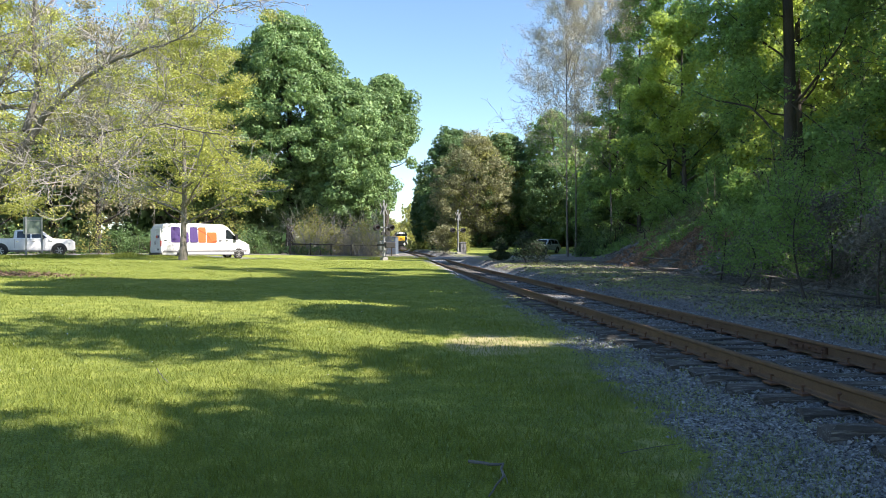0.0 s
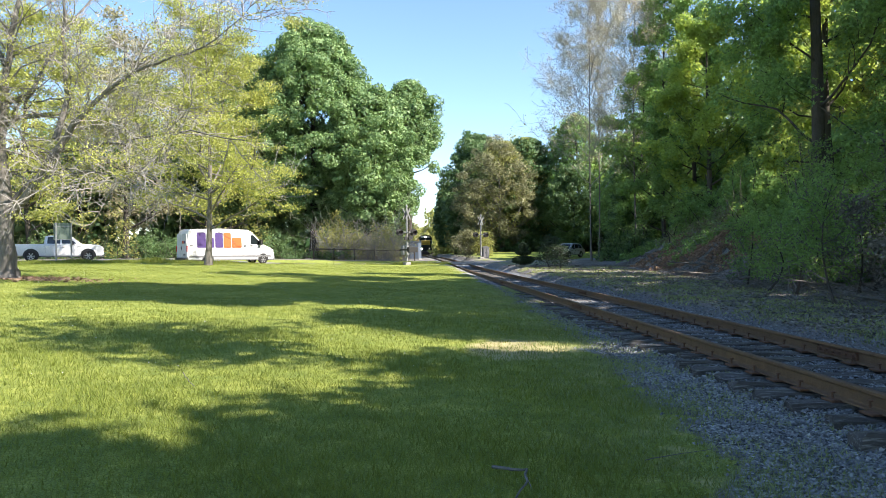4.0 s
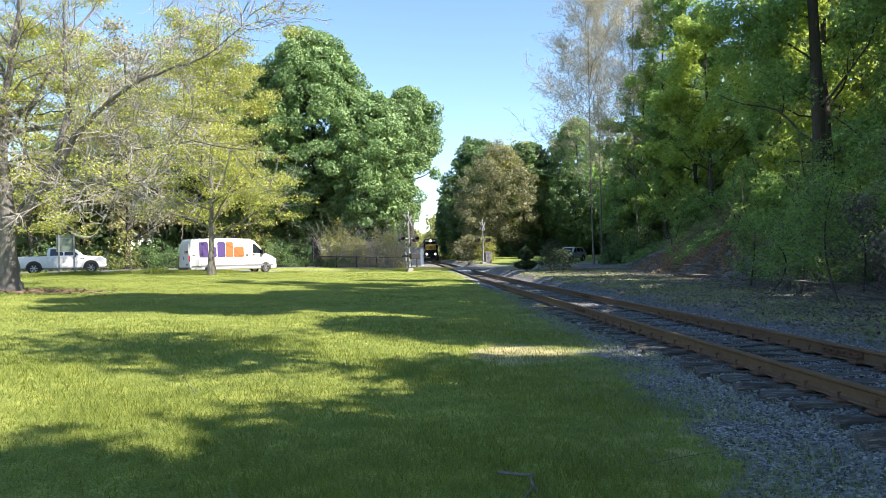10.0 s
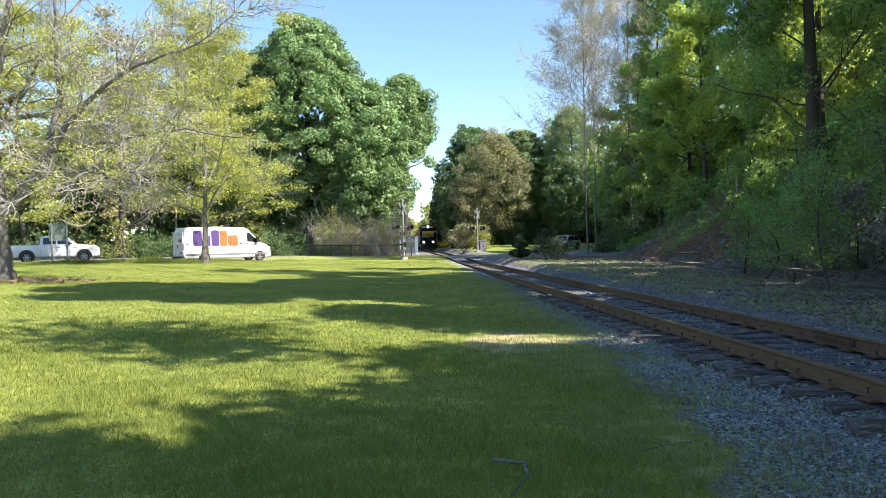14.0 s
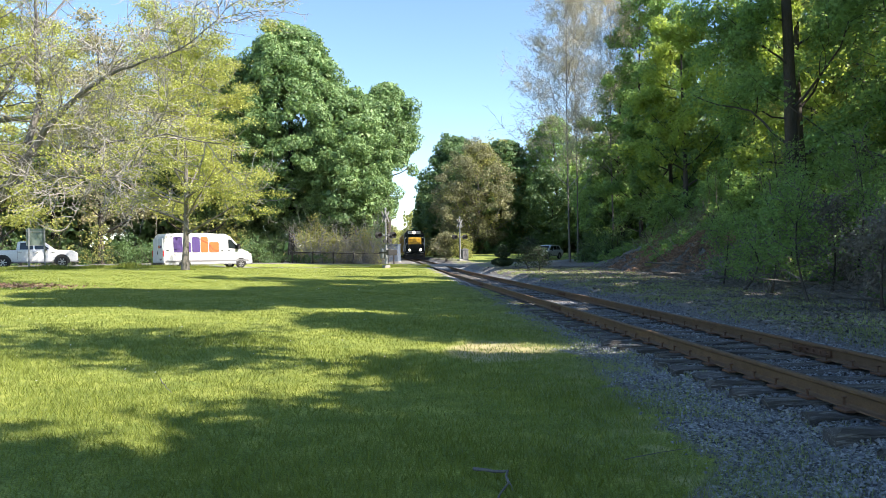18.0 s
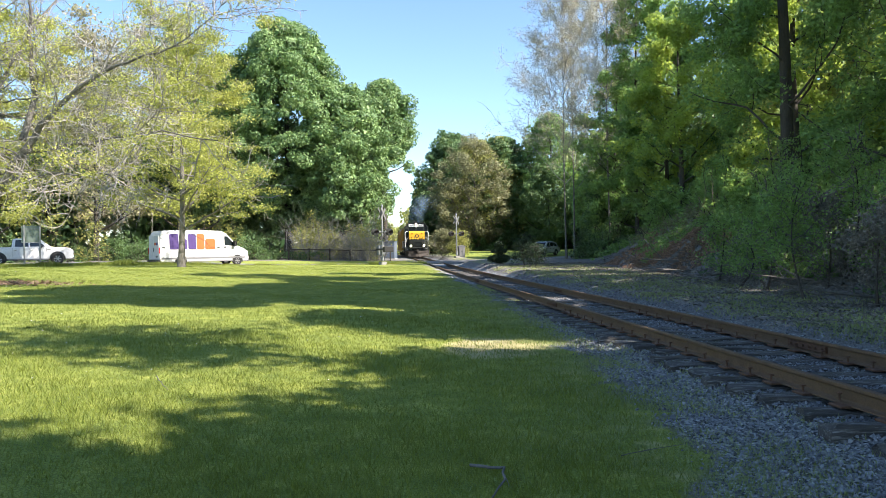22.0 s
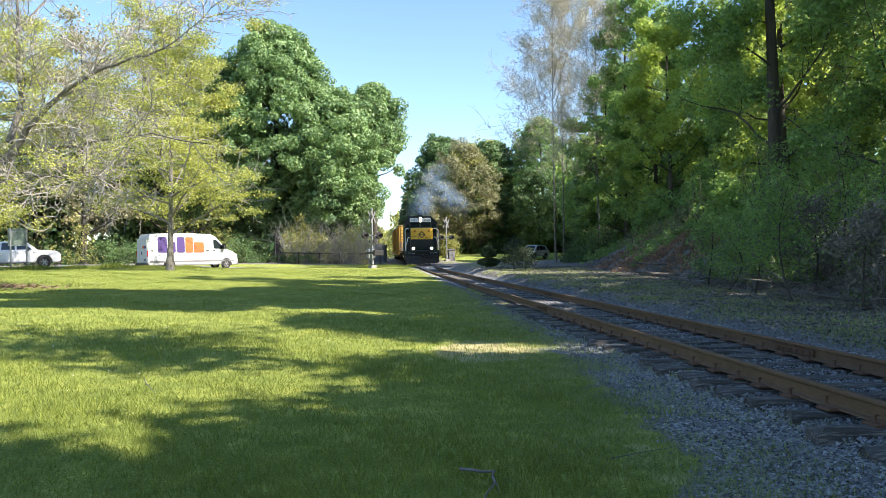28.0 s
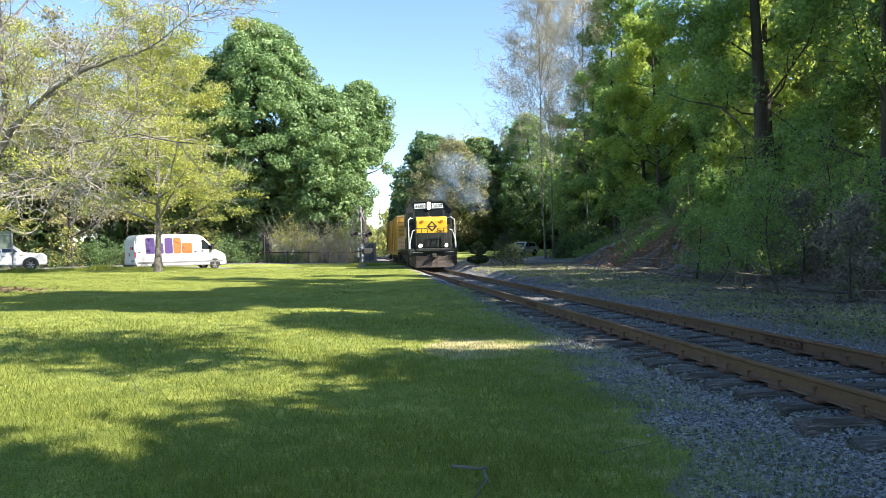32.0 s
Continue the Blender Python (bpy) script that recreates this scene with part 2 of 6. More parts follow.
def wob(x, y, f, s=0.0):
    return (np.sin(x * f + 1.3 + s) * np.cos(y * f * 1.17 - 0.4 + s) + 0.5 * np.sin(x * f * 2.3 + y * f * 1.9 + s)) / 1.5


def rail_z(y):
    """The line climbs a little towards and past the crossing."""
    return 0.30 * sstep(40.0, 100.0, np.asarray(y, float))


def ballast_edge(y):
    """Where the gravel ends and the lawn begins, left of the line."""
    return np.interp(y, [-5, 4, 7, 13, 24, 40, 60], [2.2, 2.4, 2.75, 3.2, 3.5, 3.6, 3.6])


def road_off(x, y):
    """Distance from the road's middle line."""
    return -(x - TRACK_X) * math.sin(ROAD_A) + (y - 68.0) * math.cos(ROAD_A)


def ground_z(x, y):
    x, y = np.asarray(x, float), np.asarray(y, float)
    lawn = -0.35 + 0.0102 * np.clip(y - 5, -10, 55) + 0.03 * np.clip(-x, 0, 18)
    lawn = lawn + 0.03 * wob(x, y, 0.45)
    right = -0.24 + 0.06 * wob(x, y, 0.5, 2.0) + 0.0085 * np.clip(y, 0, 95)
    far = sstep(20, 29, y)
    toe = 10.8 + 0.10 * (y - 15) + 1.1 * far
    bank = np.clip((x - toe) * (0.36 + 0.26 * far), 0, 4.0) * (1 - sstep(46, 60, y))
    bank = bank * (1 + 0.12 * wob(x, y, 0.7, 1.0))
    right = right + bank + 0.45 * sstep(79, 108, y) * sstep(8.5, 12, x)
    bed = rail_z(y) - 0.258 - 0.05 * sstep(1.15, 1.4, np.abs(x - TRACK_X))
    e = ballast_edge(y)
    out = np.where(x < TRACK_X, lawn + (bed - lawn) * sstep(e - 0.3, e + 1.0, x), bed + (right - bed) * sstep(6.4, 7.6, x))
    w = 1 - sstep(4.5, 8.0, np.abs(road_off(x, y)))
    near = 1 - sstep(8, 26, np.abs(x - TRACK_X))
    out = out + (rail_z(y) - 0.06 - out) * w * near
    return out


def ground():
    def lines(a, b, c0, c1, fine, grow=1.07, most=30):
        mid = list(np.arange(c0, c1, fine))
        lo, s = [c0], fine
        while lo[-1] > a:
            s = min(s * grow, most)
            lo.append(lo[-1] - s)
        hi, s = [c1], fine
        while hi[-1] < b:
            s = min(s * grow, most)
            hi.append(hi[-1] + s)
        return np.array(lo[:0:-1] + mid + hi)
    xs = lines(-900, 900, -6, 16, 0.3)
    ys = lines(-300, 1500, 0, 40, 0.35)
    X, Y = np.meshgrid(xs, ys)
    Z = ground_z(X, Y)
    V = np.stack([X.ravel(), Y.ravel(), Z.ravel()], 1)
    w, h = len(xs), len(ys)
    i = (np.arange(h - 1)[:, None] * w + np.arange(w - 1)[None]).ravel()
    F = np.stack([i, i + 1, i + w + 1, i + w], 1)
    ob = np_mesh("ground", V, F, M_GROUND, smooth=True)
    e = ballast_edge(Y)
    ragged = 0.4 * wob(X, Y, 1.9) + 0.2 * wob(X, Y, 4.3, 1.0)
    lawn = 1 - sstep(-0.6, 0.4, X - e + 0.1 + ragged)
    lawn = lawn * (1 - sstep(74, 80, Y + 0.466 * (TRACK_X - X)))
    verge = sstep(6.9, 7.6, X) * (1 - sstep(9.5, 11.5, X - 0.06 * (Y - 15))) * 0.46
    field = sstep(76, 80, Y) * sstep(8, 10, X) * (1 - sstep(34, 38, X))
    far = sstep(200, 260, Y)
    dry = np.exp(-(((X - 1.75) / 1.0) ** 2 + ((Y - 11.2) / 1.3) ** 2) * 1.1) * 1.0
    dry = np.maximum(dry, 0.46 * sstep(52, 58, Y) * np.exp(-((X - 1.0) / 3.5) ** 2) * (1 - sstep(66, 70, Y)))
    dry = np.maximum(dry, 0.42 * np.exp(-((X - e + 0.5) / 0.55) ** 2))
    grav = sstep(-0.5, 0.35, X - e + ragged) * (1 - sstep(6.5, 7.3, X))
    col = np.stack([np.maximum.reduce([lawn, verge, field, far]), dry, grav, np.ones_like(X)], -1).reshape(-1, 4)
    at = ob.data.attributes.new("cover", "FLOAT_COLOR", "POINT")
    at.data.foreach_set("color", col.astype(np.float32).ravel())
    return tagged(ob, "mown lawn, gravel and leaf-strewn earth", "ground", kind="structure")


ground()


def road():
    """A skewed asphalt road over the line, one sheet with a slight crown."""
    u = np.arange(-150, 151, 2.0)
    v = np.linspace(-4.2, 4.2, 7)
    U, W = np.meshgrid(u, v)
    X = TRACK_X + U * math.cos(ROAD_A) - W * math.sin(ROAD_A)
    Y = 68.0 + U * math.sin(ROAD_A) + W * math.cos(ROAD_A)
    Z = ground_z(X, Y) + 0.05 + 0.03 * (1 - (W / 4.2) ** 2)
    Z = np.where(np.abs(X - TRACK_X) < 3.5, rail_z(Y) - 0.012, Z)
    V = np.stack([X.ravel(), Y.ravel(), Z.ravel()], 1)
    w, h = len(u), len(v)
    i = (np.arange(h - 1)[:, None] * w + np.arange(w - 1)[None]).ravel()
    ob = np_mesh("road", V, np.stack([i, i + 1, i + w + 1, i + w], 1), M_ASPHALT, smooth=True)
    tagged(ob, "pale worn asphalt road over the level crossing", "road", kind="structure")


road()

# ---- trees ----
def tubes(paths, sides=6):
    """Tapered round limbs: paths of (points, radii)."""
    Vs, Fs, base = [], [], 0
    ang = np.linspace(0, 2 * np.pi, sides, endpoint=False)
    ca, sa = np.cos(ang), np.sin(ang)
    for P, R in paths:
        P, R = np.asarray(P, float), np.asarray(R, float)
        T = np.gradient(P, axis=0)
        T /= np.linalg.norm(T, axis=1)[:, None] + 1e-9
        ref = np.where(np.abs(T[:, 2:3]) > 0.9, np.array([[1.0, 0, 0]]), np.array([[0, 0, 1.0]]))
        A = np.cross(T, ref)
        A /= np.linalg.norm(A, axis=1)[:, None] + 1e-9
        B = np.cross(T, A)
        V = P[:, None] + R[:, None, None] * (ca[None, :, None] * A[:, None] + sa[None, :, None] * B[:, None])
        k = len(P)
        i = (np.arange(k - 1)[:, None] * sides + np.arange(sides)[None])
        j = (np.arange(k - 1)[:, None] * sides + (np.arange(sides)[None] + 1) % sides)
        Fs.append((np.stack([i, j, j + sides, i + sides], -1).reshape(-1, 4)) + base)
        Vs.append(V.reshape(-1, 3))
        base += k * sides
    return np.concatenate(Vs), np.concatenate(Fs)


def leaf_quads(C, size, rng, up=0.3, long=1.5, out=None, tri=False):
    """Diamond leaves (far off, three-cornered ones) at points C with random turns, or facing roughly outwards."""
    n = len(C)
    N = rng.normal(size=(n, 3))
    N[:, 2] += up * 2
    if out is not None:
        N = N * 0.5 + out
    N /= np.linalg.norm(N, axis=1)[:, None]
    A = np.cross(N, rng.normal(size=(n, 3)))
    A /= np.linalg.norm(A, axis=1)[:, None] + 1e-9
    B = np.cross(N, A)
    s = (size * rng.uniform(0.6, 1.35, n))[:, None]
    if tri:
        V = np.stack([C - A * s * long, C + A * s * long * 0.5 + B * s * 1.1, C + A * s * long * 0.7 - B * s * 1.1], 1).reshape(-1, 3)
        return V, np.arange(3 * n).reshape(-1, 3)
    bend = N * s * 0.25
    V = np.stack([C - A * s * long, C + B * s * 0.8 - bend, C + A * s * long, C - B * s * 0.8 - bend], 1).reshape(-1, 3)
    return V, np.arange(4 * n).reshape(-1, 4)


def limb(rng, p, d, length, r, k=6, wander=0.25, lift=0.1, tip=0.25):
    P, d = [np.array(p, float)], np.array(d, float)
    for _ in range(k):
        d = d + rng.normal(size=3) * wander + np.array([0, 0, lift])
        d /= np.linalg.norm(d)
        P.append(P[-1] + d * length / k)
    return np.array(P), np.linspace(r, r * tip, k + 1)


def skeleton_of(rng, h, spread, r, clear, limbs=14, lean=(0, 0), rise=0.5, sub=5, twig=4, fork=0.0, lift=0.08):
    """Trunk, limbs, branches and twigs from the foot at the origin; returns paths and the points that carry leaves."""
    k = 12
    t = np.linspace(0, 1, k)
    wx, wy = rng.normal(size=2) * 0.25
    T = np.stack([lean[0] * t + wx * np.sin(t * 4), lean[1] * t + wy * np.sin(t * 3.1), h * 0.93 * t], 1)
    R = r * (1 - 0.85 * t) * (1 + 0.55 * np.exp(-t * 22))
    paths, tips = [(T, R)], []
    for i in range(limbs):
        f = clear + (0.96 - clear) * (i + rng.uniform(0, 0.8)) / limbs
        p = np.array([np.interp(f, t, T[:, a]) for a in range(3)])
        az = i * 2.4 + rng.uniform(-0.5, 0.5)
        g = (f - clear) / (1 - clear)
        ln = spread * (1.0 - 0.62 * g ** 1.6) * rng.uniform(0.75, 1.15)
        up = rise * (0.6 + 0.9 * g) + rng.uniform(-0.12, 0.12)
        d = np.array([math.cos(az), math.sin(az), up])
        rr = np.interp(f, t, R) * rng.uniform(0.42, 0.62)
        P, Q = limb(rng, p, d / np.linalg.norm(d), ln, max(rr, 0.03), 7, 0.16, lift)
        paths.append((P, Q))
        tips.append(P[3:])
        for j in range(sub):
            a = rng.uniform(0.25, 0.95)
            q = np.array([np.interp(a * 7, range(8), P[:, c]) for c in range(3)])
            dd = (P[-1] - P[0]) / ln + rng.normal(size=3) * 0.75
            S, W = limb(rng, q, dd / np.linalg.norm(dd), ln * rng.uniform(0.25, 0.5), max(np.interp(a * 7, range(8), Q) * 0.55, 0.015), 5, 0.25, lift)
            paths.append((S, W))
            tips.append(S[1:])
            for _ in range(twig):
                b = rng.integers(1, 6)
                dd = (S[-1] - S[0]) / (np.linalg.norm(S[-1] - S[0]) + 1e-6) + rng.normal(size=3) * 0.9
                U, X = limb(rng, S[b], dd / np.linalg.norm(dd), ln * rng.uniform(0.1, 0.24), 0.012, 3, 0.35, lift)
                paths.append((U, X))
                tips.append(U[1:])
    return paths, np.concatenate(tips)


def build_tree(x, y, h, spread, r, clear, leaves, size, material, label, seed, bark=None, limbs=14, clump=0.5, lobes=0, lobe_r=1.6,
               category="tree", name="tree", group="", twigs=4, lean=(0, 0), rise=0.5, sub=5, z=None, extra=None, lift=0.08, sides=6, flat=0.8, egg=0.0, shell=0.55, cluster=7, fine=None, slim=1.0, spray=0.7):
    """A tree: tapered trunk with limbs, and a crown of many small leaves, in lobes where it is dense."""
    rng = np.random.default_rng(seed)
    z = float(ground_z(x, y)) - 0.05 if z is None else z
    root = thing(name, pose(x, y, z), label, category, group)
    paths, tips = skeleton_of(rng, h, spread, r, clear, limbs, lean, rise, sub, twigs, lift=lift)
    paths = paths[:1] + [(P, np.maximum(R * slim, 0.01)) for P, R in paths[1:]]
    V, F = tubes([q for q in paths if q[1][0] > 0.04], sides)
    thin = [q for q in paths if q[1][0] <= 0.04]
    np_mesh("trunk", V, F, bark or M_BARK, root, smooth=True)
    if thin and (not lobes or y < 60):
        tagged(np_mesh("fine_branch", *tubes(thin, 3), fine or M_TWIG, root), kind="stuff")
    sets = [(leaves, size, material)] + (extra or [])
    for q, (n, s, m) in enumerate(sets):
        D, wide = None, egg * (0.78 if q else 1)
        if lobes:
            L = tips[rng.integers(0, len(tips), lobes)]
            if egg:
                qz, az = rng.uniform(-1, 1, lobes), rng.uniform(0, 2 * np.pi, lobes)
                rad_ = (1 - np.abs(qz) ** 2.4) ** 0.5 * rng.uniform(0.0 if q else 0.25, 1, lobes) ** 0.4 * spread * wide * (1 + 0.12 * np.sin(az * 3 + seed) + 0.1 * np.cos(az * 5 + qz * 4))
                rad_ = rad_ * np.where(qz > 0, 1 - 0.25 * qz, 1)
                lo = h * clear + 0.8
                E = np.stack([np.cos(az) * rad_, np.sin(az) * rad_, (lo + h - 1) / 2 + qz * (h - 1 - lo) / 2], 1)
                L = np.where(rng.uniform(size=(lobes, 1)) < 0.82, E, L)
            rad = lobe_r * rng.uniform(0.55, 1.25, lobes)
            w = rng.choice(lobes, n, p=rad ** 2 / (rad ** 2).sum())
            D = rng.normal(size=(n, 3))
            D /= np.linalg.norm(D, axis=1)[:, None]
            stray = np.where(rng.uniform(size=n) < 0.16, rng.uniform(1, 1.4, n), 1)
            C = L[w] + D * (rad[w] * stray * rng.uniform(shell, 1.05, n) ** 0.6)[:, None] * np.array([1, 1, flat])
        else:
            A = tips[rng.integers(0, len(tips), max(n // cluster, 1))]
            C = A[rng.integers(0, len(A), n)] + rng.normal(size=(n, 3)) * clump * np.array([1, 1, spray])
        C[:, 2] = np.maximum(C[:, 2], 0.25)
        V, F = leaf_quads(C, s, rng, out=D, tri=y > 30 or s >= 0.12)
        np_mesh("crown", V, F, m, root)
    return root



def lawn_tree():
    """The old tree on the lawn: a short bole, one great limb reaching over the grass and many bare, forking branches."""
    rng = np.random.default_rng(11)
    root = thing("tree", pose(-15.1, 28.0, 0.25), "old grey-barked lawn tree just coming into leaf", "tree")
    main = [
        ([(0, 0, -0.1), (0, 0, 0.5), (-0.1, 0, 2.5), (-0.1, 0, 4.7), (-0.2, 0, 6.8), (0.2, 0, 8.8), (0.5, 0, 11.2), (0.6, 0.4, 13.5)], 0.44, 0.05),
        ([(0.15, 0, 2.4), (1.4, -0.4, 4.0), (2.8, -0.9, 5.6), (4.0, -1.3, 6.8), (5.4, -1.7, 7.6), (7.1, -2.1, 8.1), (8.9, -2.6, 8.6), (10.2, -3.0, 10.1)], 0.19, 0.012),
        ([(2.1, -0.6, 5.3), (2.4, -0.2, 6.8), (2.4, -0.5, 8.2), (2.5, -0.8, 9.6), (2.8, -1.0, 10.8), (3.1, -1.2, 12.4)], 0.13, 0.03),
        ([(2.1, -0.5, 4.9), (4.0, -1.0, 5.0), (5.8, -2.0, 5.2), (7.5, -3.0, 5.2), (9.9, -4.0, 4.8)], 0.10, 0.02),
        ([(1.1, -0.2, 3.9), (3.5, -1.7, 3.9), (5.5, -3.3, 3.9), (7.4, -5.0, 3.3)], 0.09, 0.015),
        ([(-0.1, 0, 4.7), (-1.5, 1.0, 5.2), (-3.7, 2.0, 6.6), (-6.7, 3.0, 7.5)], 0.17, 0.03),
        ([(-0.1, 0, 6.8), (0.5, 0.7, 7.2), (1.1, 1.3, 9.2), (1.9, 2.0, 11.0), (2.6, 3.0, 12.6)], 0.14, 0.03),
        ([(-0.1, 0, 5.6), (-1.2, -1.5, 7.0), (-2.0, -3.0, 8.6), (-2.6, -4.4, 10.4)], 0.14, 0.03),
        ([(0.0, 0, 8.2), (-1.0, 0.6, 9.8), (-2.4, 0.9, 11.4), (-3.4, 1.2, 12.8)], 0.11, 0.02),
        ([(0.2, 0, 6.2), (1.9, 1.8, 6.8), (3.8, 3.4, 7.4), (6.2, 4.4, 7.2)], 0.11, 0.02),
        ([(3.6, -1.1, 6.5), (4.6, 0.2, 7.8), (5.6, 0.9, 9.4), (6.8, 1.2, 10.8)], 0.08, 0.015),
    ]
    paths, tips = [], []
    for pts, r0, r1 in main:
        P = np.array(pts, float)
        k = len(P)
        u = np.linspace(0, k - 1, k * 3)
        C = np.stack([np.interp(u, range(k), P[:, a]) for a in range(3)], 1)
        C[1:-1] = (C[:-2] + 2 * C[1:-1] + C[2:]) / 4
        C[2:] += rng.normal(size=(len(C) - 2, 3)) * 0.05
        R = r1 + (r0 - r1) * np.linspace(1, 0, len(C)) ** 1.5
        if r0 > 0.4:
            R = R * (1 + 0.45 * np.exp(-np.linspace(0, 13, len(C)) * 1.6))
        paths.append((C, R))
        L = np.linalg.norm(P[-1] - P[0])
        for j in range(int(6 + L * 2.0)):
            a = rng.uniform(0.3 if r0 > 0.4 else 0.12, 1.0)
            i = min(int(a * (len(C) - 1)), len(C) - 2)
            d = (C[i + 1] - C[i]) / np.linalg.norm(C[i + 1] - C[i]) * 0.7 + rng.normal(size=3) * 0.7 + np.array([0.15, -0.1, 0.05])
            S, W = limb(rng, C[i], d / np.linalg.norm(d), rng.uniform(1.4, 3.4), max(R[i] * 0.32, 0.022), 7, 0.24, 0.03)
            paths.append((S, W))
            tips.append(S[3:])
            for _ in range(9):
                b = rng.integers(1, 8)
                d = (S[-1] - S[0]) / np.linalg.norm(S[-1] - S[0]) * 0.8 + rng.normal(size=3) * 0.65
                T, X = limb(rng, S[b], d / np.linalg.norm(d), rng.uniform(0.5, 1.5), 0.016, 5, 0.3, 0.03)
                paths.append((T, X))
                tips.append(T[2:])
                for _ in range(3):
                    d = (T[-1] - T[0]) + rng.normal(size=3) * 0.5
                    U, X = limb(rng, T[rng.integers(1, 6)], d / np.linalg.norm(d), rng.uniform(0.2, 0.6), 0.008, 3, 0.3, 0.02)
                    paths.append((U, X))
                    tips.append(U[1:])
    np_mesh("trunk", *tubes([q for q in paths if q[1][0] > 0.03], 7), M_BARK, root, smooth=True)
    tagged(np_mesh("fine_branch", *tubes([q for q in paths if q[1][0] <= 0.03], 3), M_TWIG, root), "bare pale grey twigs", kind="stuff")
    tips = np.concatenate(tips)
    A = tips[rng.integers(0, len(tips), 480)]
    n = 34000
    C = A[(rng.uniform(0, 1, n) ** 1.7 * len(A)).astype(int)] + rng.normal(size=(n, 3)) * np.array([0.26, 0.26, 0.09])
    V, F = leaf_quads(C, 0.03, rng)
    np_mesh("crown", V, F, M_LEAF_SPRING, root)


lawn_tree()
build_tree(-12.6, 46.5, 16.0, 6.2, 0.20, 0.15, 52000, 0.046, M_LEAF_SPRING, "lawn tree with fresh yellow-green spring leaves", 23, limbs=28, clump=0.38, cluster=105, spray=0.36, rise=0.42, sub=7, twigs=5, sides=5)
for _i, (_x, _y, _h, _s, _n, _l, _c) in enumerate([
        (-10.8, 86.0, 28.5, 9.0, 84000, 150, 0.12), (-4.4, 83.0, 20.6, 6.2, 44000, 85, 0.16), (-18.5, 88.0, 25.0, 6.5, 34000, 80, 0.06), (0.6, 97.0, 24.5, 4.6, 28000, 60, 0.5), (-2.6, 99.0, 15.0, 4.2, 22000, 55, 0.08)]):
    build_tree(_x, _y, _h, _s, 0.5, _c, int(_n * 1.45), 0.095, M_LEAF_MAPLE, "large dense green maple beside the crossing", 31 + _i, bark=M_BARK_DARK, fine=M_BARK_DARK, limbs=34, lobes=int(_l * 3.6), lobe_r=0.92, twigs=1, sub=3, sides=5, egg=0.95, shell=0.7, flat=0.8, slim=0.6, extra=[(int(_n * 0.5), 0.17, M_LEAF_MAPLE)])
build_tree(-0.9, 140.0, 11.5, 2.8, 0.2, 0.03, 9000, 0.13, M_LEAF_SPRING, "pale spring-green tree beside the line", 160, limbs=20, clump=0.5, twigs=2, sides=4)
build_tree(-3.2, 150.0, 14.0, 3.6, 0.2, 0.03, 12000, 0.14, M_LEAF_SPRING, "pale spring-green tree beside the line", 161, limbs=20, clump=0.5, twigs=2, sides=4)
# beyond the crossing, right of the line
W = dict(bark=M_BARK_DARK, fine=M_BARK_DARK, twigs=1, sub=3, sides=5)
# three trees added on the sun side to shade the approaching train
for _i, (_x, _y) in enumerate(((13.0, 145.0), (13.4, 156.0), (13.6, 168.0))):
    build_tree(_x, _y, 17.0, 4.8, 0.3, 0.03, 16000, 0.18, M_LEAF_BLUE, "dull green tree at the wood's edge", 140 + _i, limbs=22, lobes=360, lobe_r=0.8, egg=0.95, **W)
build_tree(9.8, 136.0, 14.5, 4.6, 0.3, 0.03, 20000, 0.17, M_LEAF_BLUE, "dull green tree at the wood's edge", 40, limbs=22, lobes=400, lobe_r=0.75, egg=0.95, **W)
build_tree(17.6, 124.0, 20.0, 5.5, 0.35, 0.03, 26000, 0.16, M_LEAF_OLIVE, "yellowing tree at the wood's edge", 48, limbs=24, lobes=560, lobe_r=0.8, egg=0.95, **W)
build_tree(12.6, 124.0, 21.0, 6.5, 0.4, 0.03, 44000, 0.16, M_LEAF_BLUE, "tall dull green tree at the wood's edge", 41, limbs=26, lobes=760, lobe_r=0.85, egg=0.95, **W)
build_tree(14.8, 111.5, 17.8, 7.4, 0.3, 0.03, 46000, 0.085, M_LEAF_VINE, "tree smothered in brown vines", 42, limbs=34, lobes=420, lobe_r=0.8, egg=0.95, twigs=8, extra=[(8000, 0.09, M_LEAF_OLIVE)], bark=M_BARK, sides=4)
build_tree(20.0, 115.0, 19.0, 6.2, 0.35, 0.03, 30000, 0.16, M_LEAF_BLUE, "tall dull green tree at the wood's edge", 43, limbs=24, lobes=680, lobe_r=0.85, egg=0.95, extra=[(9000, 0.14, M_LEAF_OLIVE)], **W)
build_tree(27.0, 111.0, 22.0, 5.5, 0.35, 0.03, 30000, 0.15, M_LEAF_WOOD, "tall leafy wood tree", 44, limbs=24, lobes=680, lobe_r=0.85, egg=0.95, **W)
for _i, (_x, _y, _h, _s, _m) in enumerate([(25.4, 79.0, 12.5, 3.8, M_LEAF_WOOD), (29.5, 84.0, 14.0, 4.6, M_LEAF_BLUE), (25.0, 71.5, 15.0, 3.8, M_LEAF_WOOD), (22.8, 66.0, 13.0, 3.2, M_LEAF_BLUE), (25.5, 106.0, 14.0, 4.4, M_LEAF_BLUE)]):
    build_tree(_x, _y, _h, _s, 0.22, 0.02, 24000, 0.105, _m, "dense leafy tree at the field's edge", 240 + _i, limbs=22, lobes=420, lobe_r=0.7, egg=0.95, **W)
build_tree(31.0, 86.0, 24.0, 5.5, 0.35, 0.03, 28000, 0.14, M_LEAF_WOOD, "tall leafy wood tree", 46, limbs=24, lobes=420, lobe_r=0.75, **W)
